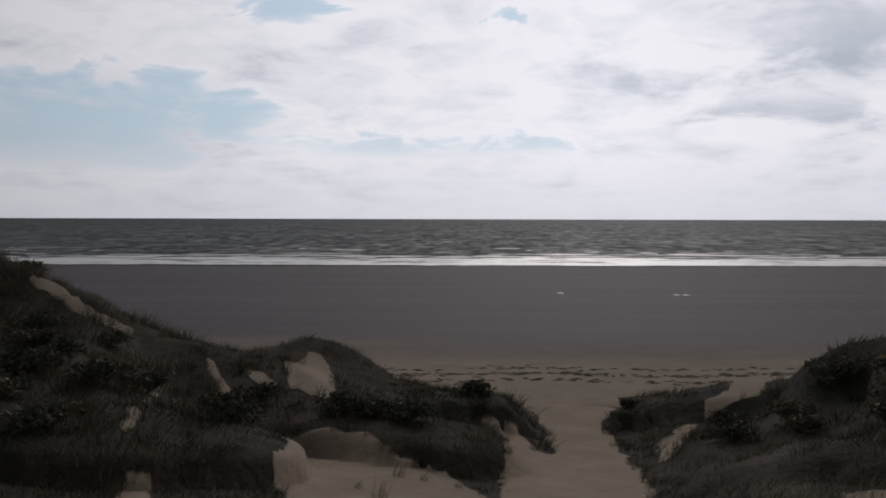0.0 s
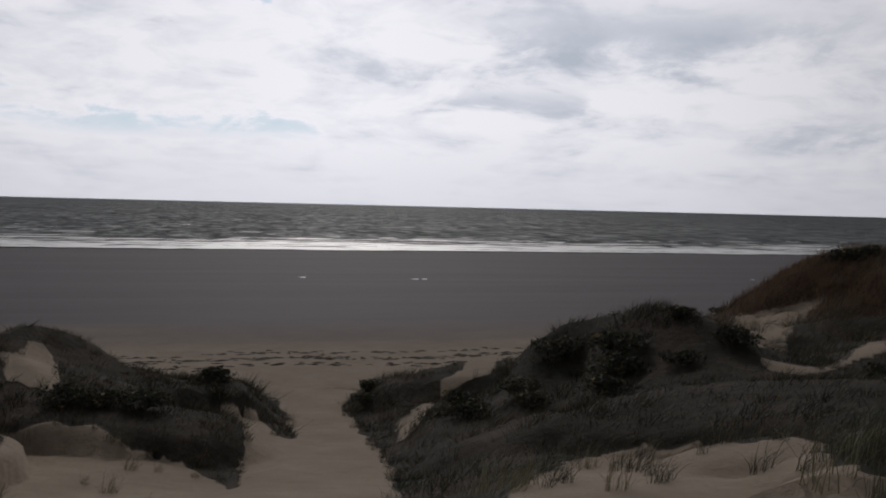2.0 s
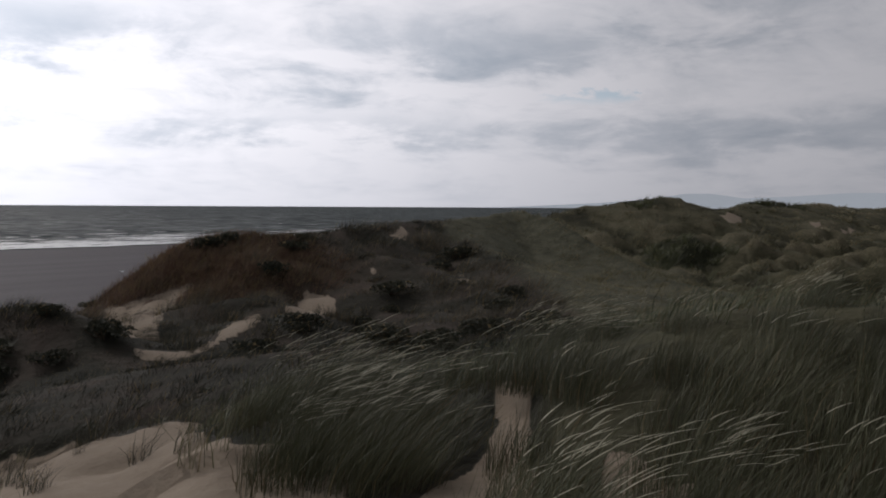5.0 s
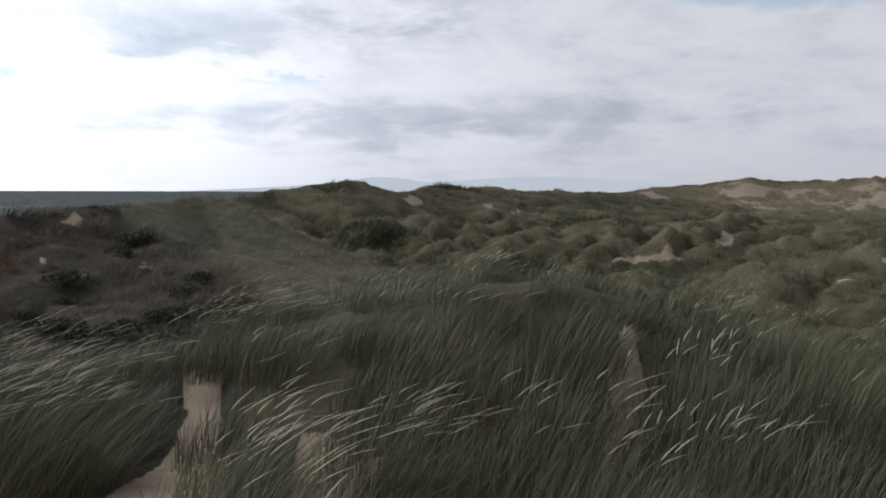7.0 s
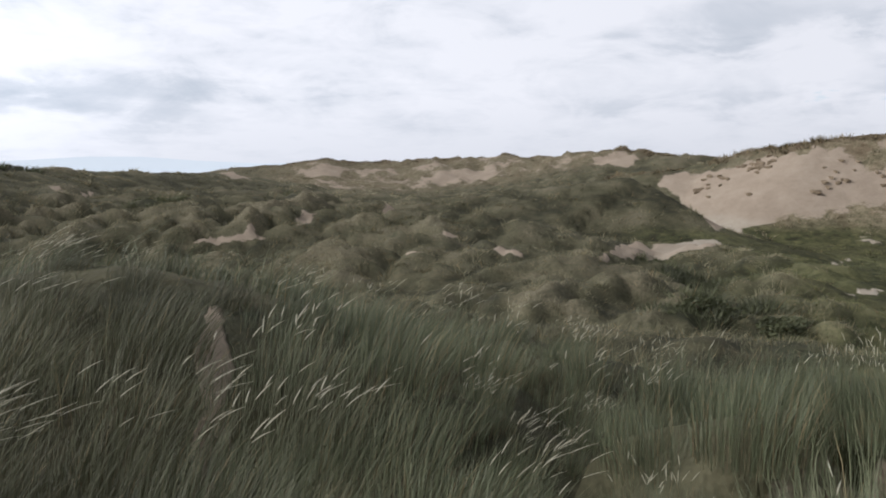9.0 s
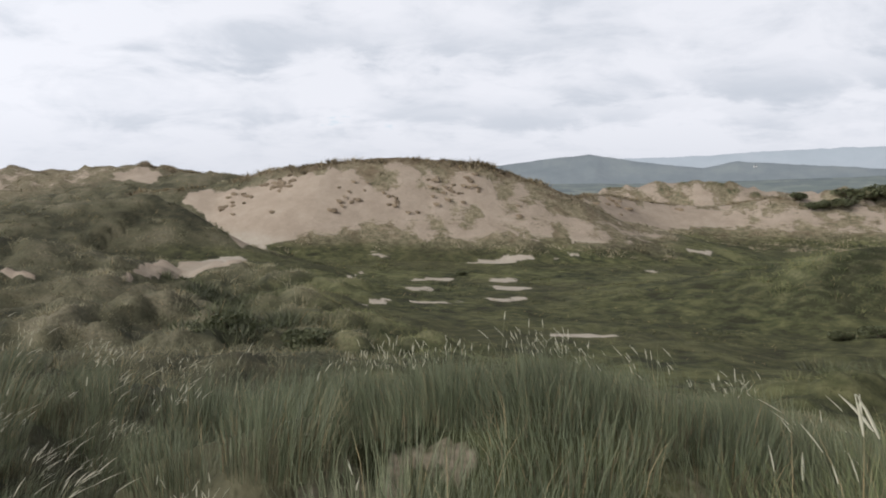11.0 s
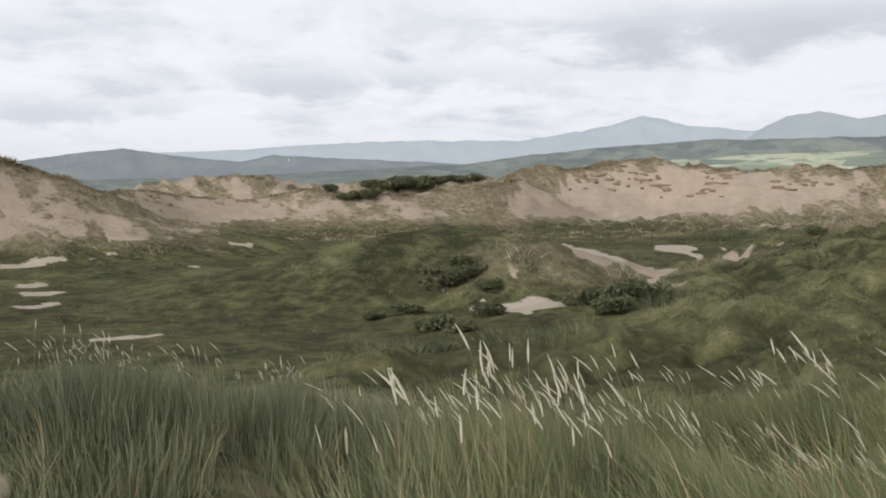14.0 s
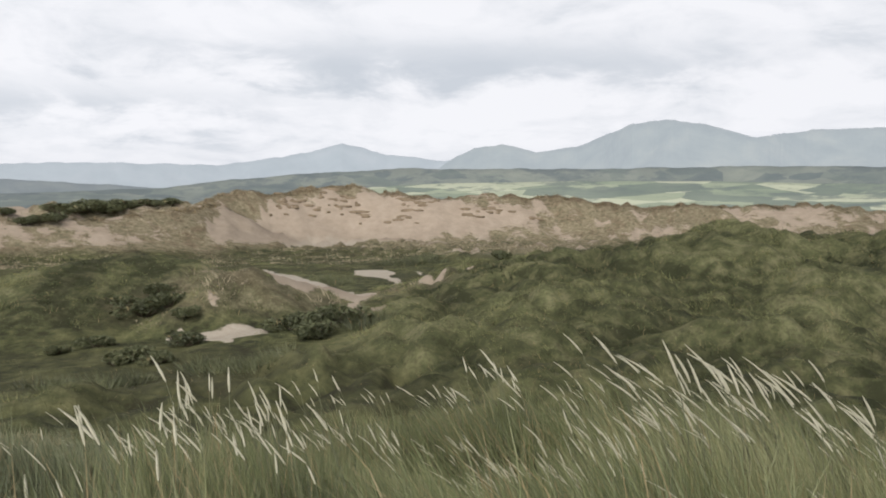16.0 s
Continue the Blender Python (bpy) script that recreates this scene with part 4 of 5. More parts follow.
def build_ground():
    """One sheet, finer towards the knoll, from underfoot to the horizon."""
    ring = np.concatenate([[0.002], RING, np.geomspace(370, 4700, 22)])
    turn = np.radians(np.concatenate([SPOKES, np.arange(212, 328, 4.0)]))
    R_, A_ = np.meshgrid(ring, turn, indexing="ij")
    x, y = (R_ * np.sin(A_)).ravel(), (R_ * np.cos(A_)).ravel()
    x[:len(turn)], y[:len(turn)] = 0.012, 0.007      # the fan closes under the eye
    z = height(x, y)
    r = R_.ravel()
    z = z + (6.0 - z) * smooth(380, 700, r) * (y < 60)
    z = np.where(y > 229, np.maximum(-0.02 * (y - 229), -3.0), z)
    me = mesh_from("ground", np.stack([x, y, z], 1), grid_faces(len(ring), len(turn), True)[:, ::-1], M_GROUND)
    put(me, "bare", bare(x, y, z))
    put(me, "slack", slack(x, y, z))
    put(me, "pale", pale(x, y))
    put(me, "scrub", scrub(x, y))
    put(me, "cap", crest_cap(x, y, z))
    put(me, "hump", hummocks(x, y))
    put(me, "green", smooth(112, 126, np.degrees(np.arctan2(x, y)) % 360) * (1 - smooth(205, 225, np.degrees(np.arctan2(x, y)) % 360)) * (1 - smooth(110, 150, r)))
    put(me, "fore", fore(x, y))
    put(me, "turf", turf(x, y) * (1 - fore(x, y)))
    put(me, "wet", smooth(56, 86, y + 6 * fbm(x / 40, y / 12, 3, 90)))
    put(me, "russet", np.exp(-((x - 35.5) / 6.5) ** 2 - ((y - 42.5) / 6) ** 2))
    tagged(new("ground", me), "pale sand dunes with marram, a green hollow and a wide wet beach", "ground", kind="structure")


def build_sea():
    ys = np.concatenate([np.arange(226, 330, 1.6), np.geomspace(332, 4990, 70)])
    xs = np.concatenate([-np.geomspace(4900, 420, 14), np.arange(-400, 620, 4.5), np.geomspace(640, 4900, 14)])
    Y, X = np.meshgrid(ys, xs, indexing="ij")
    x, y = X.ravel(), Y.ravel()
    swell = np.abs(np.sin(y / 5.2 + 1.6 * fbm(x / 60, y / 18, 3, 12))) ** 3
    z = swell * 0.45 * smooth(228, 245, y) * (1 - smooth(330, 420, y)) * (0.5 + 0.5 * fbm(x / 30, y / 9, 3, 13)) + 0.02
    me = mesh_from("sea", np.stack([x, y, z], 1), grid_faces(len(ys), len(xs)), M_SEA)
    tagged(new("sea", me), "grey choppy sea with surf breaking on the beach", "sea", kind="structure")


def build_surf():
    """Broken lines of foam, each a thin rounded roll lying on the water."""
    rng = np.random.default_rng(5)
    verts, faces = [], []
    n0 = 0

    def streak(cx, cy, length, width, high):
        nonlocal n0
        n = max(6, int(length / 1.6))
        u = np.linspace(-1, 1, n)
        x = cx + u * length / 2
        taper = (1 - np.abs(u) ** 3) * (0.65 + 0.35 * fbm(x / 3.0, np.full(n, cy), 3, 40))
        mid = cy + 0.9 * fbm(x / 14, np.full(n, cy / 7), 3, 41)
        for k, (off, lift) in enumerate(((-0.5, 0.0), (-0.12, 0.9), (0.15, 1.0), (0.5, 0.0))):
            verts.append(np.stack([x, mid + off * 1.15 * width * taper, 0.24 + 0.3 * high * lift * taper], 1))
        faces.append(grid_faces(4, n) + n0)
        n0 += 4 * n

    for _ in range(70):       # the wash along the water's edge
        streak(rng.uniform(-280, 460), 230 + rng.normal(0, 1.0), rng.uniform(40, 110), rng.uniform(4, 8), 0.32)
    streak(90, 229.5, 760, 5.0, 0.45)
    streak(60, 233, 720, 4.5, 0.6)
    streak(100, 238, 760, 3.0, 0.5)
    for _ in range(800):      # breakers
        d = rng.gamma(1.7, 12)
        streak(rng.uniform(-280, 460), 236 + d, rng.uniform(6, 38), rng.uniform(2.0, 4.5), rng.uniform(0.3, 0.65))
    for _ in range(90):       # small whitecaps further out
        streak(rng.uniform(-320, 500), 270 + rng.gamma(1.3, 40), rng.uniform(2, 7), rng.uniform(2, 4), rng.uniform(0.15, 0.3))
    me = mesh_from("surf", np.concatenate(verts), np.concatenate(faces), M_FOAM, False)
    tagged(new("surf", me), "white foam of small breakers along the water's edge", "surf", kind="stuff")


build_ground()
build_sea()
build_surf()


# ---- distant land ----
def build_range(name, label, line, depth, mat, seed, rugged, category="hill"):
    """A hill range: its skyline (x, y, z), flanks falling both ways, with folds."""
    line = np.array(line, float)
    cum = np.concatenate([[0], np.cumsum(np.hypot(*np.diff(line[:, :2], axis=0).T))])
    s = np.linspace(0, cum[-1], 360)
    x, y, z = (np.interp(s, cum, line[:, k]) for k in range(3))
    away = np.stack([x, y], 1) / np.hypot(x, y)[:, None]
    across = np.linspace(-1, 1, 33)
    V = []
    for a in across:
        px, py = x + away[:, 0] * a * depth, y + away[:, 1] * a * depth
        fall = (1 - abs(a)) ** 1.25
        fold = -np.abs(fbm(px / (depth * 0.3), py / (depth * 0.3), 5, seed)) * 1.6 * rugged * abs(a) ** 0.6 * (1 - abs(a))
        V.append(np.stack([px, py, 2 + (z - 2) * fall + fold * z + fbm(s / (depth * 0.12), s * 0 + 0.3, 5, seed + 1, 0.6) * rugged * z * 0.08 * fall], 1))
    me = mesh_from(name, np.concatenate(V), grid_faces(33, 360), mat)
    tagged(new(name, me), label, category, kind="structure")


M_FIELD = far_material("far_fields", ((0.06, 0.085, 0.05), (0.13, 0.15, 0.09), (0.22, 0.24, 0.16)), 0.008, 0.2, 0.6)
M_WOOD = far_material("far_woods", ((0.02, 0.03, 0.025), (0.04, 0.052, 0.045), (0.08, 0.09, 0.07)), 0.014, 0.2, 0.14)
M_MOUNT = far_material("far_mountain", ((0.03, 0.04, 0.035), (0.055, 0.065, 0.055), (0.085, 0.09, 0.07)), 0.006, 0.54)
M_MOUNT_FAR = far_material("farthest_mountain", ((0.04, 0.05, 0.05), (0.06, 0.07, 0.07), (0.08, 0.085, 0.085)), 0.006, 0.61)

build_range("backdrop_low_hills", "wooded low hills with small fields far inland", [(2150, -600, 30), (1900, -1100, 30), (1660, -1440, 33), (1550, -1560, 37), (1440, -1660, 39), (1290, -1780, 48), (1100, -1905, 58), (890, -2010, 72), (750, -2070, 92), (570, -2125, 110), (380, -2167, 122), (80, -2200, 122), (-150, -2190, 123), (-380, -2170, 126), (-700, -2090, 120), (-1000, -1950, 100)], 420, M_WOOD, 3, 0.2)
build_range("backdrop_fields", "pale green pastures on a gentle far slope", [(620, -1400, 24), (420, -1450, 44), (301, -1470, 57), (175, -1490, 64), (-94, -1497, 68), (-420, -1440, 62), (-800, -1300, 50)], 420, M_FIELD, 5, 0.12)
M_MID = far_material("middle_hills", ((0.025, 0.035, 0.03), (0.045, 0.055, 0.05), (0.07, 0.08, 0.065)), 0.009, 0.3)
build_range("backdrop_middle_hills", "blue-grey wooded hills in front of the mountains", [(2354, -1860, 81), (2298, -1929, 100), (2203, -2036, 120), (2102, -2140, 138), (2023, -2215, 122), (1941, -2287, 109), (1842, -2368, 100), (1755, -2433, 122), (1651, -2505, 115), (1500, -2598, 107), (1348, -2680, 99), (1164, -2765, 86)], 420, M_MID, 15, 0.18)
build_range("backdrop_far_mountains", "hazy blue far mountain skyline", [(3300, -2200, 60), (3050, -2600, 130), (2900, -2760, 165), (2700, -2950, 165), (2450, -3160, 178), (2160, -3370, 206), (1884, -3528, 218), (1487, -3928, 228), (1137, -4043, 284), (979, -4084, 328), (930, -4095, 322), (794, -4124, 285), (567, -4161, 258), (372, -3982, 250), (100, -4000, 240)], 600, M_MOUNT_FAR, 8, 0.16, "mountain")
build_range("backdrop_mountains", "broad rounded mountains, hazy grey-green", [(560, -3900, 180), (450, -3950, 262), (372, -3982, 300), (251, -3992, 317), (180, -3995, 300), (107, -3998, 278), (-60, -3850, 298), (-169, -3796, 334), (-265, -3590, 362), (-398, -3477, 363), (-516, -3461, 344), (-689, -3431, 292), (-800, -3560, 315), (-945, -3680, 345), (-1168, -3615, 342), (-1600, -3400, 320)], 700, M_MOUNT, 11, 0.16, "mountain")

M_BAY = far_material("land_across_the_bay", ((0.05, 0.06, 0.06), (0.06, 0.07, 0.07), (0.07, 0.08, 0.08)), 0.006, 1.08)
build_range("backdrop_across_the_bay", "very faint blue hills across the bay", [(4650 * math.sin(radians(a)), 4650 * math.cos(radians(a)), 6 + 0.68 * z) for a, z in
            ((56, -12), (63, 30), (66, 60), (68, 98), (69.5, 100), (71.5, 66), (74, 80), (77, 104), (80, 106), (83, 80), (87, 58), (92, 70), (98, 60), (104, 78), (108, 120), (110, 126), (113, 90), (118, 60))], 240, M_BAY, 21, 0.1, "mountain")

# ---- marram and herbage ----
WIND = np.array([0.82, -0.57])     # the grass leans inland with the sea wind


def strips(root, high, width, lean, facing, segs):
    """Bent tapering blades. root (n, 3), lean (n, 2) metres at the tip. segs 1 gives single triangles."""
    n = len(root)
    side = np.stack([np.cos(facing), np.sin(facing), np.zeros(n)], 1) * (width / 2)[:, None]
    rows = []
    for k in range(segs):
        u = k / segs
        p = root.copy()
        p[:, :2] += lean * (u ** 1.9)
        p[:, 2] += high * (u - 0.18 * u ** 3)
        w = side * (1 - 0.55 * u)
        rows += [p - w, p + w]
    tip = root.copy()
    tip[:, :2] += lean
    tip[:, 2] += high * 0.82
    rows.append(tip)
    V = np.stack(rows, 1)
    per = 2 * segs + 1
    tri = []
    for k in range(segs - 1):
        a = 2 * k
        tri += [(a, a + 1, a + 3), (a, a + 3, a + 2)]
    tri.append((2 * segs - 2, 2 * segs - 1, 2 * segs))
    F = (np.arange(n)[:, None, None] * per + np.array(tri)[None]).reshape(-1, 3)
    return V.reshape(-1, 3), F


def scatter(rng, n, r0, r1, a0, a1, power=1.0):
    """Points over a sector of the land, thinning with distance."""
    u = rng.random(n)
    r = (r0 ** power + u * (r1 ** power - r0 ** power)) ** (1 / power)
    a = np.radians(rng.uniform(a0, a1, n))
    return r * np.sin(a), r * np.cos(a)


def build_cover(name, label, n, r0, r1, a0, a1, size, wide, segs, mat, seed, where, power=1.0, sink=0.06, per=12, tuft=0.35, blow=0.45):
    """Tufts strewn over the land, each a small dome of blades; gaps between them stay open."""
    rng = np.random.default_rng(seed)
    m, found = n // per, []
    for _ in range(30):
        cx, cy = scatter(rng, m, r0, r1, a0, a1, power)
        lush = fbm(cx / 6, cy / 6, 3, seed + 5)
        keep = (lookup(GBARE, cx, cy) + 0.25 * rng.random(m) < 0.45) & (cy < 64) & where(cx, cy, rng) & (lush > -1.3 + 0.5 * rng.random(m))
        found.append(np.stack([cx[keep], cy[keep], lush[keep]]))
        if sum(f.shape[1] for f in found) >= m:
            break
    cx, cy, lush = np.concatenate(found, 1)[:, :m]
    m = len(cx)
    big = (0.5 + 1.3 * rng.random(m) ** 1.6) * (0.85 + 0.3 * lush)
    q = rng.normal(0, 0.55, (m, per, 2)) * (tuft * big)[:, None, None] * (0.5 + 0.5 * np.hypot(cx, cy) / r1)[:, None, None]
    x, y = (cx[:, None] + q[..., 0]).ravel(), (cy[:, None] + q[..., 1]).ravel()
    dome = np.exp(-(q ** 2).sum(-1) / (tuft * big[:, None] * 1.1) ** 2).ravel()
    n = len(x)
    ok = lookup(GBARE, x, y) < 0.6
    root = np.stack([x, y, lookup(GZ, x, y) - sink], 1)
    h = size * (0.34 + 0.66 * np.minimum(np.hypot(x, y) / 85, 1)) * rng.uniform(0.6, 1.1, n) * (0.35 + 0.65 * dome) * np.repeat(big, per)
    w = wide * (0.6 + 0.8 * rng.random(n)) * (0.2 + 0.8 * np.minimum(np.hypot(x, y) / min(r1, 110), 1.3))
    lean = WIND[None] * (blow * h * rng.uniform(0.45, 1.15, n))[:, None] + rng.normal(0, 0.3, (n, 2)) * h[:, None] + q.reshape(-1, 2) * 0.5
    V, F = strips(root[ok], h[ok], w[ok], lean[ok], rng.uniform(0, np.pi, ok.sum()), segs)
    me = mesh_from(name, V, F, mat, False)
    # light on the humps and shade in the hollows between, put into blade colour
    relief_tone = 0.55 * (lookup(GHUMP, x, y) + 0.05) + 0.2 * fbm(x / 14, y / 14, 3, 91) + 0.12 * turf(x, y) + np.repeat(rng.normal(0, 0.13, m), per)
    put(me, "relief_tone", np.repeat(relief_tone[ok], 2 * segs + 1))
    tagged(new(name, me), label, "grass", kind="stuff")


def on_dune(x, y, rng):
    return (lookup(GSLACK, x, y) < 0.2 + 0.6 * rng.random(len(x))) & (pale(x, y) < 0.2 + 0.6 * rng.random(len(x))) & (lookup(GSCRUB, x, y) < 0.5)


def on_fore(x, y, rng):
    return on_dune(x, y, rng) & (fore(x, y) > 0.2 + 0.6 * rng.random(len(x)))


def on_land(x, y, rng):
    return on_dune(x, y, rng) & (fore(x, y) < 0.2 + 0.6 * rng.random(len(x)))


def on_scrub(x, y, rng):
    return lookup(GSCRUB, x, y) > 0.2 + 0.6 * rng.random(len(x))


def on_green(x, y, rng):
    return pale(x, y) < 0.2 + 0.6 * rng.random(len(x))


def on_pale(x, y, rng):
    return pale(x, y) > 0.2 + 0.6 * rng.random(len(x))


def on_slack(x, y, rng):
    return lookup(GSLACK, x, y) > 0.2 + 0.6 * rng.random(len(x))


def on_russet(x, y, rng):
    return np.exp(-((x - 35.5) / 6) ** 2 - ((y - 42.5) / 5.5) ** 2) > 0.12 + 0.5 * rng.random(len(x))


build_cover("marram_grass", "grey-green marram grass on the near dune slopes", 38000, 6.5, 20, -30, 100, 0.95, 0.014, 2, M_MARRAM, 101, on_dune, 1.3, per=24, tuft=0.4, blow=0.9)
build_cover("marram_grass", "short soft grass on the knoll's landward foot", 64000, 7.5, 24, 96, 204, 0.6, 0.022, 1, M_MARRAM_MID, 111, on_dune, 1.4, per=30, tuft=0.5)
build_cover("marram_grass", "dense dark marram clumps on the foredune crests", 88000, 16, 75, -30, 66, 1.05, 0.045, 1, M_FOREDUNE_SHADED, 112, on_fore, 1.15, per=90, tuft=0.85)
build_cover("marram_grass", "marram grass covering the foredunes", 152000, 14, 80, -30, 66, 0.55, 0.04, 1, M_FOREDUNE_SHADED, 102, on_fore, 1.15, per=20, tuft=0.5)
build_cover("marram_grass", "short grey-green grass over the smooth dune flanks", 88000, 16, 95, 50, 100, 0.36, 0.05, 1, M_MARRAM_MID, 116, on_land, 1.1, per=18, tuft=0.5)
build_cover("marram_grass", "rough grass over the hummocky inland dunes", 88000, 18, 170, 60, 122, 0.42, 0.08, 1, M_MARRAM_MID, 103, on_land, 0.95, per=14, tuft=0.8)
build_cover("marram_grass", "large rounded marram clumps on the inland dunes", 64000, 24, 170, 60, 122, 0.62, 0.08, 1, M_MARRAM_MID, 113, on_land, 0.95, per=40, tuft=0.75)
build_cover("marram_grass", "green rough grass over the landward hummocks", 112000, 18, 130, 118, 204, 0.42, 0.06, 1, M_GREEN, 123, on_dune, 1.0, per=14, tuft=0.6)
build_cover("marram_grass", "rounded green grass clumps on the landward hummocks", 80000, 24, 130, 118, 204, 0.6, 0.06, 1, M_GREEN, 133, on_dune, 1.0, per=40, tuft=0.65)
build_cover("marram_grass", "tufted grass on the far dunes", 48000, 150, 335, 58, 140, 0.5, 0.16, 1, M_MARRAM_MID, 104, on_green, 1.0, per=14, tuft=1.4)
build_cover("straw_tufts", "thin straw-coloured grass tufts on open far dunes", 95000, 60, 335, 84, 204, 0.55, 0.17, 1, M_STRAW, 107, on_pale, 1.0, per=14, tuft=1.2)
build_cover("slack_plants", "low green creeping willow and rushes in the hollow", 88000, 20, 210, 84, 200, 0.25, 0.09, 1, M_SLACK, 105, on_slack, 0.95, per=16, tuft=0.9)
build_cover("slack_plants", "low cushions of willow in the green hollow", 56000, 24, 190, 84, 200, 0.3, 0.09, 1, M_SLACK, 115, on_slack, 0.95, per=40, tuft=1.1)
build_cover("slack_plants", "low herbs and mosses at the knoll's landward foot", 64000, 8, 32, 98, 204, 0.4, 0.035, 1, M_SLACK, 125, on_slack, 1.3, per=16, tuft=0.45)
build_cover("scrub", "dark low thickets of creeping willow between the dunes", 64000, 30, 330, 55, 200, 1.0, 0.13, 1, M_BUSH, 108, on_scrub, 0.8, per=40, tuft=1.1)
build_cover("russet_plants", "russet dry herbage on a dune crest", 40000, 42, 72, 28, 52, 0.75, 0.05, 1, M_RUSSET, 106, on_russet, 1.0, per=16, tuft=0.5)


def on_cap(x, y, rng):
    return crest_cap(x, y, lookup(GZ, x, y)) > 0.15 + 0.5 * rng.random(len(x))


build_cover("crest_tufts", "brown and olive tussocks capping the far dunes", 44000, 105, 330, 84, 204, 0.75, 0.15, 1, M_CREST, 109, on_cap, 1.0, per=40, tuft=1.1)


def build_clods():
    """Turf clods slipped down the bare faces of the far dunes."""
    rng = np.random.default_rng(88)
    V, F, n0, n = [], [], 0, 0
    areas = ((112, 142, 113, 132, 8.0), (225, 262, 158, 182, 9.0), (165, 195, 134, 142, 7.5))
    for _ in range(30000):
        r0, r1, a0, a1, low = areas[rng.choice(3, p=[0.45, 0.45, 0.1])]
        r, a = rng.uniform(r0, r1), radians(rng.uniform(a0, a1))
        x, y = r * math.sin(a), r * math.cos(a)
        z, b = (float(lookup(t, np.array([x]), np.array([y]))[0]) for t in (GZ, GBARE))
        if b < 0.45 or z < low + 3.0 * rng.random() or fbm(np.array([x / 7]), np.array([y / 7]), 2, 66)[0] < 0.1:
            continue
        l, w, h = rng.uniform(0.2, 1.3) * r / 170, rng.uniform(0.2, 0.55) * r / 170, rng.uniform(0.15, 0.42) * r / 170
        for lift, k in ((-0.25, 1.0), (0.45 * h, 1.05), (0.85 * h, 0.6)):
            V += [(x + l * k * math.cos(t) * rng.uniform(0.75, 1.2), y + w * k * math.sin(t) * rng.uniform(0.75, 1.2), z + lift) for t in np.linspace(0, 2 * math.pi, 6, endpoint=False)]
        V.append((x, y, z + h))
        for q in (0, 6):
            for k in range(6):
                m = (k + 1) % 6
                F += [(n0 + q + k, n0 + q + m, n0 + q + 6 + m), (n0 + q + k, n0 + q + 6 + m, n0 + q + 6 + k)]
        F += [(n0 + 12 + k, n0 + 12 + (k + 1) % 6, n0 + 18) for k in range(6)]
        n0 += 19
        n += 1
        if n >= 230:
            break
    me = mesh_from("turf_clods", np.array(V), np.array(F), plain_material("turf_clod", (0.14, 0.105, 0.07), (0.26, 0.205, 0.14), 0.8, 0.95), False)
    tagged(new("turf_clods", me), "brown clods of turf slipped down bare sand faces", "turf", kind="stuff")


build_clods()


def leaf_tuft(seed, count, radius, tall, bow=1.0, mat=M_MARRAM):
    """One tussock's leaves: fans of long rolled blades bowed by the wind."""
    rng = np.random.default_rng(seed)
    a, q = rng.uniform(0, 2 * np.pi, count), radius * np.sqrt(rng.random(count))
    root = np.stack([q * np.cos(a), q * np.sin(a), np.full(count, -0.06)], 1)
    h = tall * rng.uniform(0.55, 1.1, count) * (1 - 0.35 * (q / radius) ** 2)
    lean = WIND[None] * (bow * h * rng.uniform(0.3, 0.95, count))[:, None]
    lean = lean + np.stack([np.cos(a), np.sin(a)], 1) * (q / radius * 0.3 * h)[:, None] + rng.normal(0, 0.12, (count, 2)) * h[:, None]
    V, F = strips(root, h, rng.uniform(0.0022, 0.0048, count), lean, rng.uniform(0, np.pi, count), 3)
    return mesh_from("leaves", V, F, mat, False)


def dead_tuft(seed, count, radius, tall):
    """The brown skirt of last year's leaves round a tussock's foot."""
    rng = np.random.default_rng(seed)
    a, q = rng.uniform(0, 2 * np.pi, count), radius * np.sqrt(rng.random(count))
    root = np.stack([q * np.cos(a), q * np.sin(a), np.full(count, -0.05)], 1)
    h = tall * rng.uniform(0.4, 1.0, count)
    lean = WIND[None] * (h * 0.4)[:, None] + np.stack([np.cos(a), np.sin(a)], 1) * (h * rng.uniform(0.2, 0.8, count))[:, None]
    V, F = strips(root, h, rng.uniform(0.004, 0.008, count), lean, rng.uniform(0, np.pi, count), 2)
    return mesh_from("dead_leaves", V, F, M_DEAD, False)


def head_mesh(seed, tall, bend, droop, fat=1.0, foot=0.79):
    """A flower stalk with its pale, spindle-shaped seed head, bowed with the wind."""
    rng = np.random.default_rng(seed)
    V = []
    prof = [(0.0, 0.0018), (0.5, 0.0017), (foot, 0.0016), (foot + 0.015, 0.0036), (foot + 0.35 * (1 - foot), 0.0058), (foot + 0.67 * (1 - foot), 0.005), (1.0, 0.0018)]
    for u, rad in prof:
        c = np.array([0.0, 0.0, tall * (u - droop * u ** 3.2)])
        c[:2] = WIND * bend * u ** 2.9
        for k in range(4):
            t = k * np.pi / 2
            V.append(c + np.array([math.cos(t), math.sin(t), 0]) * rad * (fat if u > foot else 1.0) * rng.uniform(0.85, 1.15))
    me = mesh_from("seed_head", np.array(V), grid_faces(len(prof), 4, True), M_STALK, True)
    me.materials.append(M_HEAD)
    me.polygons.foreach_set("material_index", np.repeat([0, 0, 1, 1, 1, 1], 4).astype(np.int32))
    return me


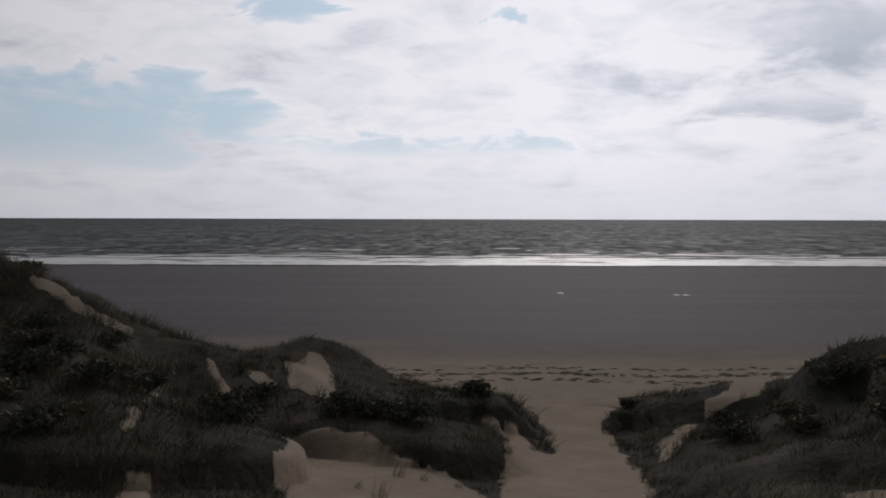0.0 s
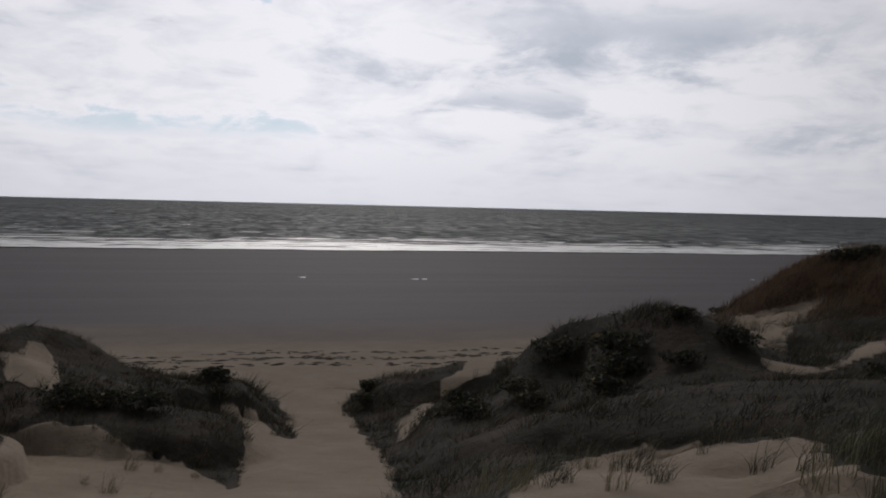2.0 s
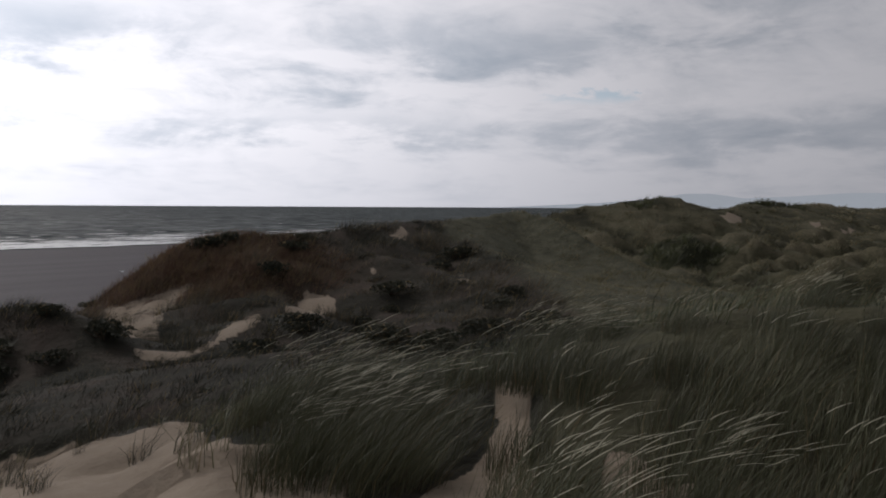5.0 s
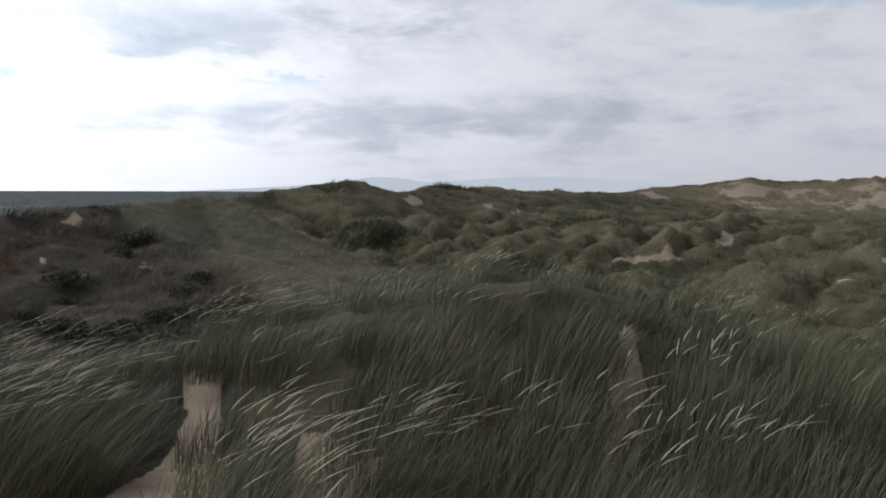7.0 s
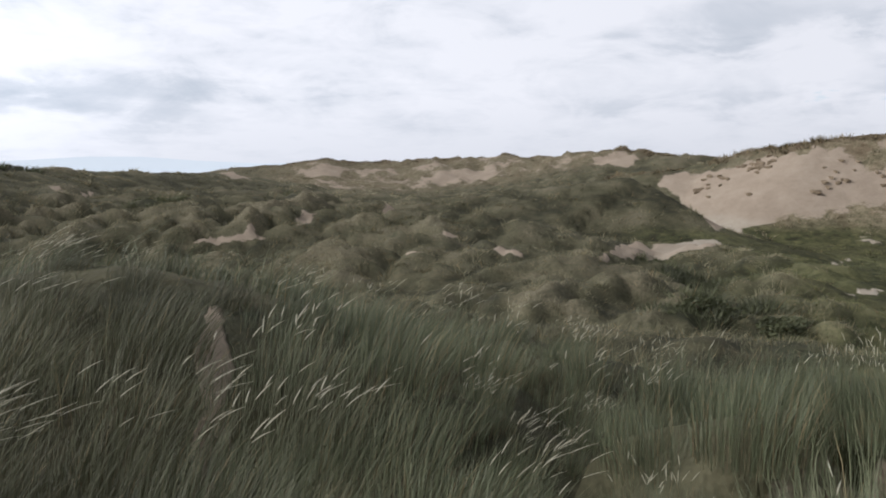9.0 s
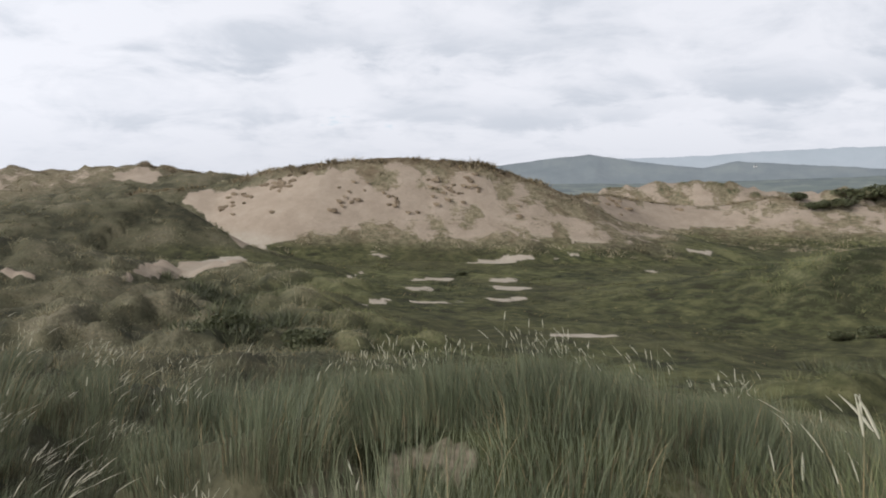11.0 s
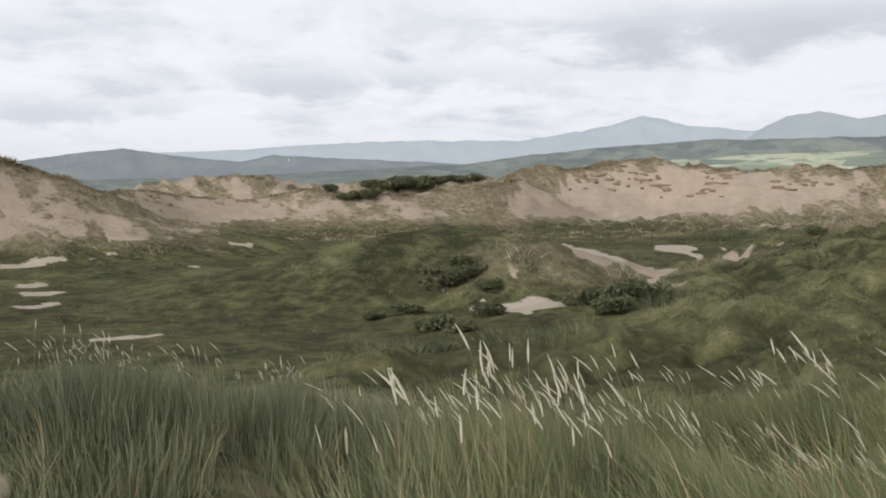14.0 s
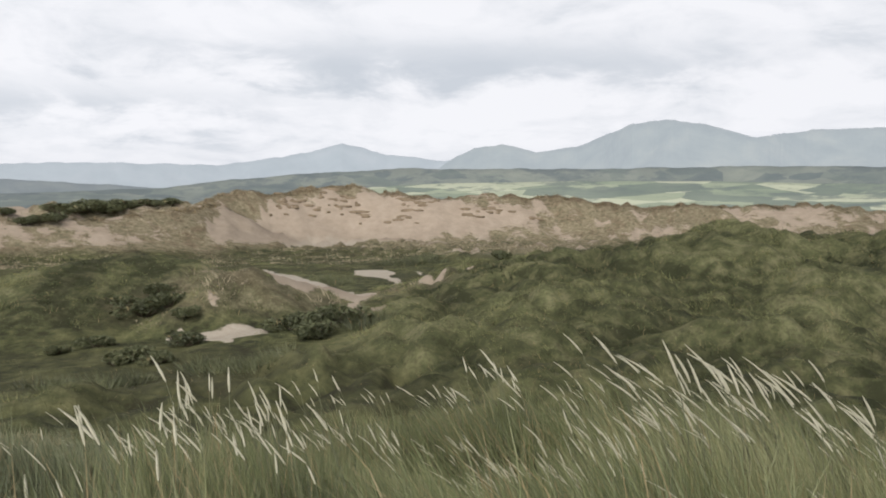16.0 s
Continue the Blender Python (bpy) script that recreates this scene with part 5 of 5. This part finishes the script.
LEAVES = [leaf_tuft(200 + k, 560, 0.34 + 0.04 * (k % 3), 0.5 + 0.05 * (k % 4), 0.75, M_MARRAM_SHADED) for k in range(8)]
LEAVES_UP = [leaf_tuft(220 + k, 560, 0.34 + 0.04 * (k % 3), 0.54 + 0.05 * (k % 4), 0.5) for k in range(6)]
LEAVES_MID = [leaf_tuft(260 + k, 540, 0.34 + 0.04 * (k % 3), 0.5 + 0.05 * (k % 4), 0.7) for k in range(6)]
LEAVES_DRY = [leaf_tuft(230 + k, 560, 0.34 + 0.04 * (k % 3), 0.58 + 0.05 * (k % 4), 0.45, M_MARRAM_DRY) for k in range(6)]
DEAD = [dead_tuft(240 + k, 80, 0.36, 0.26) for k in range(3)]
HEADS = [head_mesh(300 + k, 0.64 + 0.04 * (k % 5), 0.28 + 0.07 * (k % 4), 0.27, 0.72, 0.83) for k in range(10)]      # bowed right over
HEADS_UP = [head_mesh(320 + k, 0.52 + 0.03 * (k % 5), 0.15 + 0.06 * (k % 4), 0.16, 0.52, 0.87) for k in range(10)]     # in the lee, more upright
HEADS_FULL = [head_mesh(340 + k, 0.52 + 0.04 * (k % 5), 0.15 + 0.05 * (k % 4), 0.13, 1.12, 0.8) for k in range(10)]
TUFT_LABEL = "wind-bent marram tussock with pale seed heads on sand"


def tussock(rng, x, y, z, s, heads, kinds, tufts):
    base = new("marram_tussock")
    base.matrix_basis = pose(x, y, z, 0, 0, rng.uniform(-18, 18)) @ Matrix.Diagonal((s, s, s * rng.uniform(0.85, 1.1), 1))
    tagged(base, TUFT_LABEL if heads else "wind-bent grey-green marram tussock on sand", "grass", "marram tussocks on the knoll")
    new("leaves", tufts[rng.integers(len(tufts))]).parent = base
    new("dead_leaves", DEAD[rng.integers(len(DEAD))]).parent = base
    for _ in range(heads):
        h = new("seed_head", kinds[rng.integers(len(kinds))])
        h.parent = base
        b, q, g = rng.uniform(0, 2 * math.pi), rng.uniform(0, 0.3), rng.uniform(0.85, 1.12)
        h.matrix_basis = pose(q * math.cos(b), q * math.sin(b), 0, rng.uniform(-8, 8), rng.uniform(-8, 8), rng.uniform(-25, 25)) @ Matrix.Diagonal((g, g, g, 1))


def build_tussocks():
    rng = np.random.default_rng(77)
    spots = []
    for _ in range(12000):
        r, a = 3.1 + 5.7 * rng.random() ** 0.95, radians(rng.uniform(36, 206))
        x, y = r * math.sin(a), r * math.cos(a)
        ahead = np.array([0.0, 0.15, 0.3, 0.42] if a < radians(58) else [0.0, 0.12, 0.25] if a < radians(112) else [0.0, 0.12])      # where the leaves fall
        if lookup(GBARE, x + 0.82 * ahead, y - 0.57 * ahead).max() > 0.3 or (r < 9.5 and a < radians(46)) or (r < 4.8 and a < radians(58)):
            continue
        if a > radians(98) and fbm(np.array([x / 1.15]), np.array([y / 1.15]), 2, 95)[0] < -0.5:
            continue
        gap = 0.34 + 0.03 * r
        if all((x - p) ** 2 + (y - q) ** 2 > gap * gap for p, q in spots):
            spots.append((x, y))
        if len(spots) >= 300:
            break
    # the big clump beside the sandy track, and its smaller neighbours
    spots += [(3.85, 3.45), (4.2, 3.75), (3.8, 3.85), (4.5, 4.1), (4.1, 4.3), (4.85, 4.5), (4.45, 4.75), (5.25, 4.95), (4.95, 5.2), (5.65, 5.4)]
    first = len(spots)      # the tall clumps on the brow
    for _ in range(34):
        r, a = rng.uniform(4.3, 5.9), radians(rng.uniform(121, 146))
        spots.append((r * math.sin(a), r * math.cos(a)))
    zs = lookup(GZ, np.array([p[0] for p in spots]), np.array([p[1] for p in spots]))
    for k, ((x, y), z) in enumerate(zip(spots, zs)):
        a = math.degrees(math.atan2(x, y)) % 360
        grow = float(np.interp(a, [40, 60, 100, 118, 128, 138, 144, 150, 156, 205], [1.0, 1.05, 1.0, 0.85, 1.0, 1.05, 0.8, 0.85, 1.12, 1.15]))
        s = grow * rng.uniform(0.82, 1.15) * ((1 + 0.5 * float(fbm(np.array([x / 1.3]), np.array([y / 1.3]), 2, 96)[0])) if a > 98 else 1.0)
        if k >= first:
            s = rng.uniform(1.2, 1.55)
        # the knoll's brow: tussocks on its outer slope stand below it
        brow = float(np.interp(a, [40, 66, 76, 90, 103, 107, 117, 123, 133, 147, 160, 166, 187, 206], [-5, -5.4, -3.4, -5.4, -8.5, -9.4, -10.5, -10.6, -9.1, -11.4, -9.4, -8.9, -9.5, -9.5]))
        s = min(s, (12 + math.hypot(x, y) * math.tan(radians(brow)) - float(z)) / (0.43 if a > 112 else 0.58) * rng.uniform(0.82, 1.03))
        if s < 0.42:
            continue
        far_out = math.hypot(x, y)
        crowd = first - 10 <= k or 58 < a < 80 and far_out > 6 or 58 < a < 69 and far_out < 5.6 and k % 2 == 0 or 74 < a < 94 and far_out < 4.4 and k % 4 == 0 or 98 < a < 112 and k % 2 == 0
        most, share = (34, 1.0) if crowd and a < 112 else (20, 0.9) if crowd else (14, 0.45) if a < 112 else (6, 0.3) if a < 150 else (7, 0.35) if a < 154 else (16, 0.8) if far_out > 4.1 else (4, 0.3)
        tussock(rng, x, y, float(z), s, int(rng.integers(most // 3, most)) if rng.random() < share else 0, HEADS if a < 112 else HEADS_UP if a < 152 else HEADS_FULL, LEAVES if a < 80 + 10 * rng.random() else LEAVES_MID if a < 112 else LEAVES_UP if a < 148 + 8 * rng.random() else LEAVES_DRY)


build_tussocks()

# ---- bushes, sprigs, wrack and pools ----
def part(name, me, parent, label=""):
    ob = new(name, me)
    ob.parent = parent
    return tagged(ob, label) if label else ob


def bush_meshes(seed, n=1500, leaf=M_BUSH, coarse=1.0):
    """A low wind-shorn bush: forked stems and a lumpy crown of small leaves, two metres across."""
    rng = np.random.default_rng(seed)
    bm = bmesh.new()
    for _ in range(9):
        a, out = rng.uniform(0, 2 * math.pi), rng.uniform(0.25, 0.8)
        tip = Vector((math.cos(a) * out, math.sin(a) * out, rng.uniform(0.45, 0.8)))
        axis = tip.normalized().to_track_quat("Z", "Y").to_matrix().to_4x4()
        bmesh.ops.create_cone(bm, segments=5, radius1=0.035, radius2=0.01, depth=tip.length, matrix=Matrix.Translation(tip / 2) @ axis)
    stems = bpy.data.meshes.new("trunk")
    bm.to_mesh(stems)
    bm.free()
    stems.materials.append(M_STEM)
    lump = rng.integers(0, 11, n)
    ca, cr = rng.uniform(0, 2 * math.pi, 11), rng.uniform(0.0, 0.75, 11)
    centre = np.stack([cr * np.cos(ca), cr * np.sin(ca), 0.62 - 0.3 * cr ** 2 + rng.uniform(-0.08, 0.1, 11)], 1)
    d = rng.normal(0, 1, (n, 3))
    d /= np.linalg.norm(d, axis=1)[:, None]
    p = centre[lump] + d * np.array([0.36, 0.36, 0.27]) * rng.uniform(0.7, 1.05, (n, 1))
    p[:, 2] = np.maximum(p[:, 2], 0.04)
    u, v = rng.normal(0, 0.05 * coarse, (n, 3)), rng.normal(0, 0.028 * coarse, (n, 3))
    V = np.stack([p - u, p + v, p + u, p - v], 1).reshape(-1, 3)
    return stems, mesh_from("crown", V, np.arange(4 * n).reshape(-1, 4), leaf, False)


BUSHES = [bush_meshes(500 + k) for k in range(3)]
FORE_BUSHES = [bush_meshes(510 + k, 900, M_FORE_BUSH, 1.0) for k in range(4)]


def bush(x, y, size, k, label, kinds=BUSHES, group="bushes among the dunes"):
    base = new("bush")
    z = float(lookup(GZ, np.array([x]), np.array([y]))[0])
    base.matrix_basis = pose(x, y, z - 0.12 * size, 0, 0, 57 * k) @ Matrix.Diagonal((size, size, size * (0.55 if size > 3 else 0.72), 1))
    tagged(base, label, "bush", group)
    part("trunk", kinds[k % len(kinds)][0], base)
    part("crown", kinds[k % len(kinds)][1], base)


for k, (x, y, size) in enumerate([
    (106.4, -166.9, 2.0), (102.2, -165.3, 1.9), (100.6, -167.4, 2.0), (98.4, -170.8, 3.2), (134.8, -237.8, 5.0), (132.4, -240.5, 5.5),
    (129.7, -244.2, 5.5), (126.1, -244.7, 5.0), (123.1, -247.6, 4.5), (120.8, -252.3, 4.5), (116.9, -253.4, 4.0), (112.6, -256.0, 3.8),
    (9.9, -151.2, 1.9), (32.6, -17.7, 1.3), (35.8, -19.0, 1.0), (23.9, -49.9, 1.6), (24.8, -49.3, 1.2), (22.1, -48.6, 1.2),
    (30.6, -53.1, 1.0), (78.6, -61.3, 1.0), (38.3, -17.1, 1.6), (35.7, -19.4, 1.1), (31.5, -63.4, 1.6), (29.1, -62.2, 2.2), (27.0, -61.5, 1.9), (24.7, -59.3, 1.4), (29.4, -65.5, 1.5),
    (28.9, -54.8, 1.3), (23.1, -54.5, 1.7), (17.0, -58.2, 2.0), (14.7, -60.5, 2.3), (14.7, -55.0, 1.9),
]):
    bush(x, y, size * (1.35 if math.hypot(x, y) > 120 else 1.0), k, "dark olive thorn bush on a pale far dune" if math.hypot(x, y) > 120 else "low dark green willow bush in the grassy hollow")


def build_fore_bushes():
    """Dark wind-shorn clumps standing apart on the brown seaward slopes."""
    rng = np.random.default_rng(41)
    spots = []
    for _ in range(4000):
        r, a = 20 + 42 * rng.random() ** 0.9, radians(rng.uniform(-28, 60))
        x, y = r * math.sin(a), r * math.cos(a)
        p, q = np.array([x, x + 0.5, x - 0.5]), np.array([y, y + 0.5, y - 0.5])
        if lookup(GBARE, p, q).max() > 0.25 or float(fore(np.array([x]), np.array([y]))[0]) < 0.6 or y > 50 or fbm(np.array([x / 6]), np.array([y / 6]), 2, 58)[0] < -0.15:
            continue
        if all((x - u) ** 2 + (y - v) ** 2 > 1.1 for u, v in spots):
            spots.append((x, y))
        if len(spots) >= 85:
            break
    for k, (x, y) in enumerate(spots):
        bush(x, y, rng.uniform(0.65, 1.4), k, "dark wind-shorn clump of thorn and marram on a foredune", FORE_BUSHES, "clumps on the foredunes")


build_fore_bushes()


def sprig_mesh(seed, mat=M_MARRAM_MID):
    rng = np.random.default_rng(seed)
    n = 46
    a, q = rng.uniform(0, 2 * np.pi, n), 0.16 * np.sqrt(rng.random(n))
    root = np.stack([q * np.cos(a), q * np.sin(a), np.full(n, -0.04)], 1)
    h = rng.uniform(0.15, 0.62, n)
    lean = WIND[None] * (h * 0.4)[:, None] + rng.normal(0, 0.16, (n, 2))
    V, F = strips(root, h, rng.uniform(0.004, 0.009, n), lean, rng.uniform(0, np.pi, n), 3)
    return mesh_from("grass_sprig", V, F, mat, False)


SPRIGS = [sprig_mesh(600 + k) for k in range(4)]
EDGE_SPRIGS = [sprig_mesh(610 + k, M_FOREDUNE_SHADED) for k in range(4)]
for k, (x, y) in enumerate([
    (-2.11, 22.76), (-1.49, 21.62), (-1.68, 27.12), (-1.43, 27.0), (-0.51, 24.88), (-4.12, 27.95),
    (-1.2, 25.15), (0.45, 24.26), (4.57, 11.98), (4.19, 12.59), (5.55, 10.94), (3.73, 4.64),
    (9.36, 16.95), (7.45, 15.92), (4.62, 12.54), (-9.08, 28.73), (-7.07, 35.97), (4.85, 12.45),
    (8.09, 33.89), (7.24, 27.38),
]):
    ob = new("grass_sprig", SPRIGS[k % 4])
    s = 0.75 + 0.2 * (k * 7 % 4)
    ob.matrix_basis = pose(x, y, float(lookup(GZ, np.array([x]), np.array([y]))[0]), 0, 0, 5 * (k % 7)) @ Matrix.Diagonal((s, s, s, 1))
    tagged(ob, "thin sprig of marram shoots standing in bare sand", "grass", "sprigs in the blowout")


def build_edge_sprigs():
    """Marram shoots creeping out over the edges of the seaward sand."""
    rng = np.random.default_rng(43)
    n = 0
    for _ in range(9000):
        r, a = 12 + 30 * rng.random(), radians(rng.uniform(-26, 50))
        x, y = r * math.sin(a), r * math.cos(a)
        if not 0.25 < float(lookup(GBARE, np.array([x]), np.array([y]))[0]) < 0.97 or y > 48:
            continue
        ob = new("grass_sprig", EDGE_SPRIGS[n % 4])
        s = rng.uniform(0.6, 1.25)
        ob.matrix_basis = pose(x, y, float(lookup(GZ, np.array([x]), np.array([y]))[0]), 0, 0, rng.uniform(-30, 30)) @ Matrix.Diagonal((s, s, s, 1))
        tagged(ob, "dark sprig of marram at the edge of bare sand", "grass", "sprigs at the sand's edge")
        n += 1
        if n >= 150:
            break


build_edge_sprigs()


def build_wrack():
    """The strandline: dark scraps of dried weed and driftwood along the top of the beach."""
    rng = np.random.default_rng(9)
    V, F, n0 = [], [], 0
    for _ in range(520):
        row = rng.choice([57.5, 60.0, 62.5], p=[0.25, 0.5, 0.25])
        x = rng.uniform(-14, 34)
        y = row + 0.5 * math.sin(x / 3.1) + rng.normal(0, 0.35)
        z = float(height(np.array([x]), np.array([y]))[0])
        l, w, h = rng.uniform(0.12, 0.6), rng.uniform(0.08, 0.25), rng.uniform(0.02, 0.09)
        a = rng.normal(0, 0.4)
        ring = [(-l, 0, 0), (-l * 0.4, w, 0), (l * 0.5, w * 0.8, 0), (l, 0, 0), (l * 0.3, -w, 0), (-l * 0.5, -w * 0.7, 0), (0, 0, h)]
        V += [(x + u * math.cos(a) - v * math.sin(a), y + u * math.sin(a) + v * math.cos(a), z + t - 0.005) for u, v, t in ring]
        F += [(n0 + k, n0 + (k + 1) % 6, n0 + 6) for k in range(6)]
        n0 += 7
    me = mesh_from("wrack", np.array(V), np.array(F), plain_material("dry_weed", (0.02, 0.017, 0.014), (0.07, 0.055, 0.04), 6.0), False)
    tagged(new("wrack", me), "dark strandline of dried seaweed scraps on the sand", "seaweed", kind="stuff")


build_wrack()


def pool(x, y, long_, wide):
    """A shallow pool left on the wet sand."""
    z = float(height(np.array([x]), np.array([y]))[0])
    n = 28
    t = np.linspace(0, 2 * np.pi, n, endpoint=False)
    r = 1 + 0.25 * np.sin(3 * t + x) + 0.15 * np.sin(5 * t)
    V = [(x, y, z + 0.05)] + [(x + long_ * math.cos(b) * k, y + wide * math.sin(b) * k, z + 0.05) for b, k in zip(t, r)]
    V += [(p[0], p[1], z - 0.1) for p in V[1:]]
    F = [(0, 1 + k, 1 + (k + 1) % n) for k in range(n)]
    for k in range(n):
        m = (k + 1) % n
        F += [(1 + k, 1 + n + k, 1 + n + m), (1 + k, 1 + n + m, 1 + m)]
    tagged(new("tide_pool", mesh_from("tide_pool", np.array(V), np.array(F), M_POOL, False)), "small bright pool of water on wet beach sand", "pool", "pools on the beach")


_m, _nt, _b = material("pool_water", 0.06, 0.8)
_b.inputs["Base Color"].default_value = (0.12, 0.12, 0.12, 1)
M_POOL = _m
for x, y, long_, wide in [
    (17.0, 133.8, 0.49, 0.74), (32.9, 130.4, 0.41, 0.61), (34.3, 130.5, 0.41, 0.62), (88.8, 129.9, 0.29, 0.43), (91.3, 129.6, 0.29, 0.43),
]:
    pool(x, y, long_, wide)


# ---- far farmhouses ----
def slab(bm, x0, x1, y0, y1, z0, z1):
    vs = [bm.verts.new(v) for v in ((x0, y0, z0), (x1, y0, z0), (x1, y1, z0), (x0, y1, z0), (x0, y0, z1), (x1, y0, z1), (x1, y1, z1), (x0, y1, z1))]
    for f in ((0, 3, 2, 1), (4, 5, 6, 7), (0, 1, 5, 4), (1, 2, 6, 5), (2, 3, 7, 6), (3, 0, 4, 7)):
        bm.faces.new([vs[k] for k in f])


def mesh_of(name, build, mat):
    bm = bmesh.new()
    build(bm)
    me = bpy.data.meshes.new(name)
    bm.to_mesh(me)
    bm.free()
    me.materials.append(mat)
    return me


def gable(bm):
    a = [bm.verts.new(v) for v in ((-6.4, -3.9, 4.6), (6.4, -3.9, 4.6), (6.4, 3.9, 4.6), (-6.4, 3.9, 4.6), (-6.4, 0, 7.6), (6.4, 0, 7.6))]
    for f in ((0, 1, 5, 4), (2, 3, 4, 5), (0, 4, 3), (1, 2, 5), (0, 3, 2, 1)):
        bm.faces.new([a[k] for k in f])


M_LIMEWASH = plain_material("limewash", (0.5, 0.5, 0.48), (0.62, 0.62, 0.6), 0.8)
M_SLATE = plain_material("slate", (0.09, 0.1, 0.115), (0.15, 0.16, 0.175), 1.5)
M_DARK = plain_material("dark_pane", (0.03, 0.035, 0.04), (0.05, 0.055, 0.06), 2.0, 0.2)
HOUSE = [("wall", mesh_of("wall", lambda bm: slab(bm, -6, 6, -3.5, 3.5, -2.0, 4.6), M_LIMEWASH)),
         ("roof", mesh_of("roof", gable, M_SLATE)),
         ("chimney", mesh_of("chimney", lambda bm: slab(bm, 4.6, 5.7, -0.5, 0.5, 6.6, 8.8), M_LIMEWASH)),
         ("door", mesh_of("door", lambda bm: slab(bm, -0.5, 0.5, 3.46, 3.56, 0, 2.1), M_DARK))]
PANE = mesh_of("window", lambda bm: slab(bm, -0.55, 0.55, 3.46, 3.56, -0.6, 0.6), M_DARK)
for x, y, z, turn in [
    (-78.0, -1442.5, 50.7, 196.9),
    (-338.4, -1436.6, 50.9, 166.7),
    (-7.6, -2143.7, 90.0, 188.8),
    (1250.6, -1794.6, 79.4, 244.9),
]:
    base = new("farmhouse")
    base.matrix_basis = pose(x, y, z, 0, 0, turn) @ Matrix.Diagonal((0.55, 0.55, 0.55, 1))
    tagged(base, "white limewashed farmhouse with a slate roof, far off", "house", "farmhouses on the plain")
    for name, me in HOUSE:
        part(name, me, base)
    for wx, wz in ((-4, 1.4), (4, 1.4), (-4, 3.6), (0, 3.6), (4, 3.6)):
        part("window", PANE, base).matrix_basis = pose(wx, 0, wz)
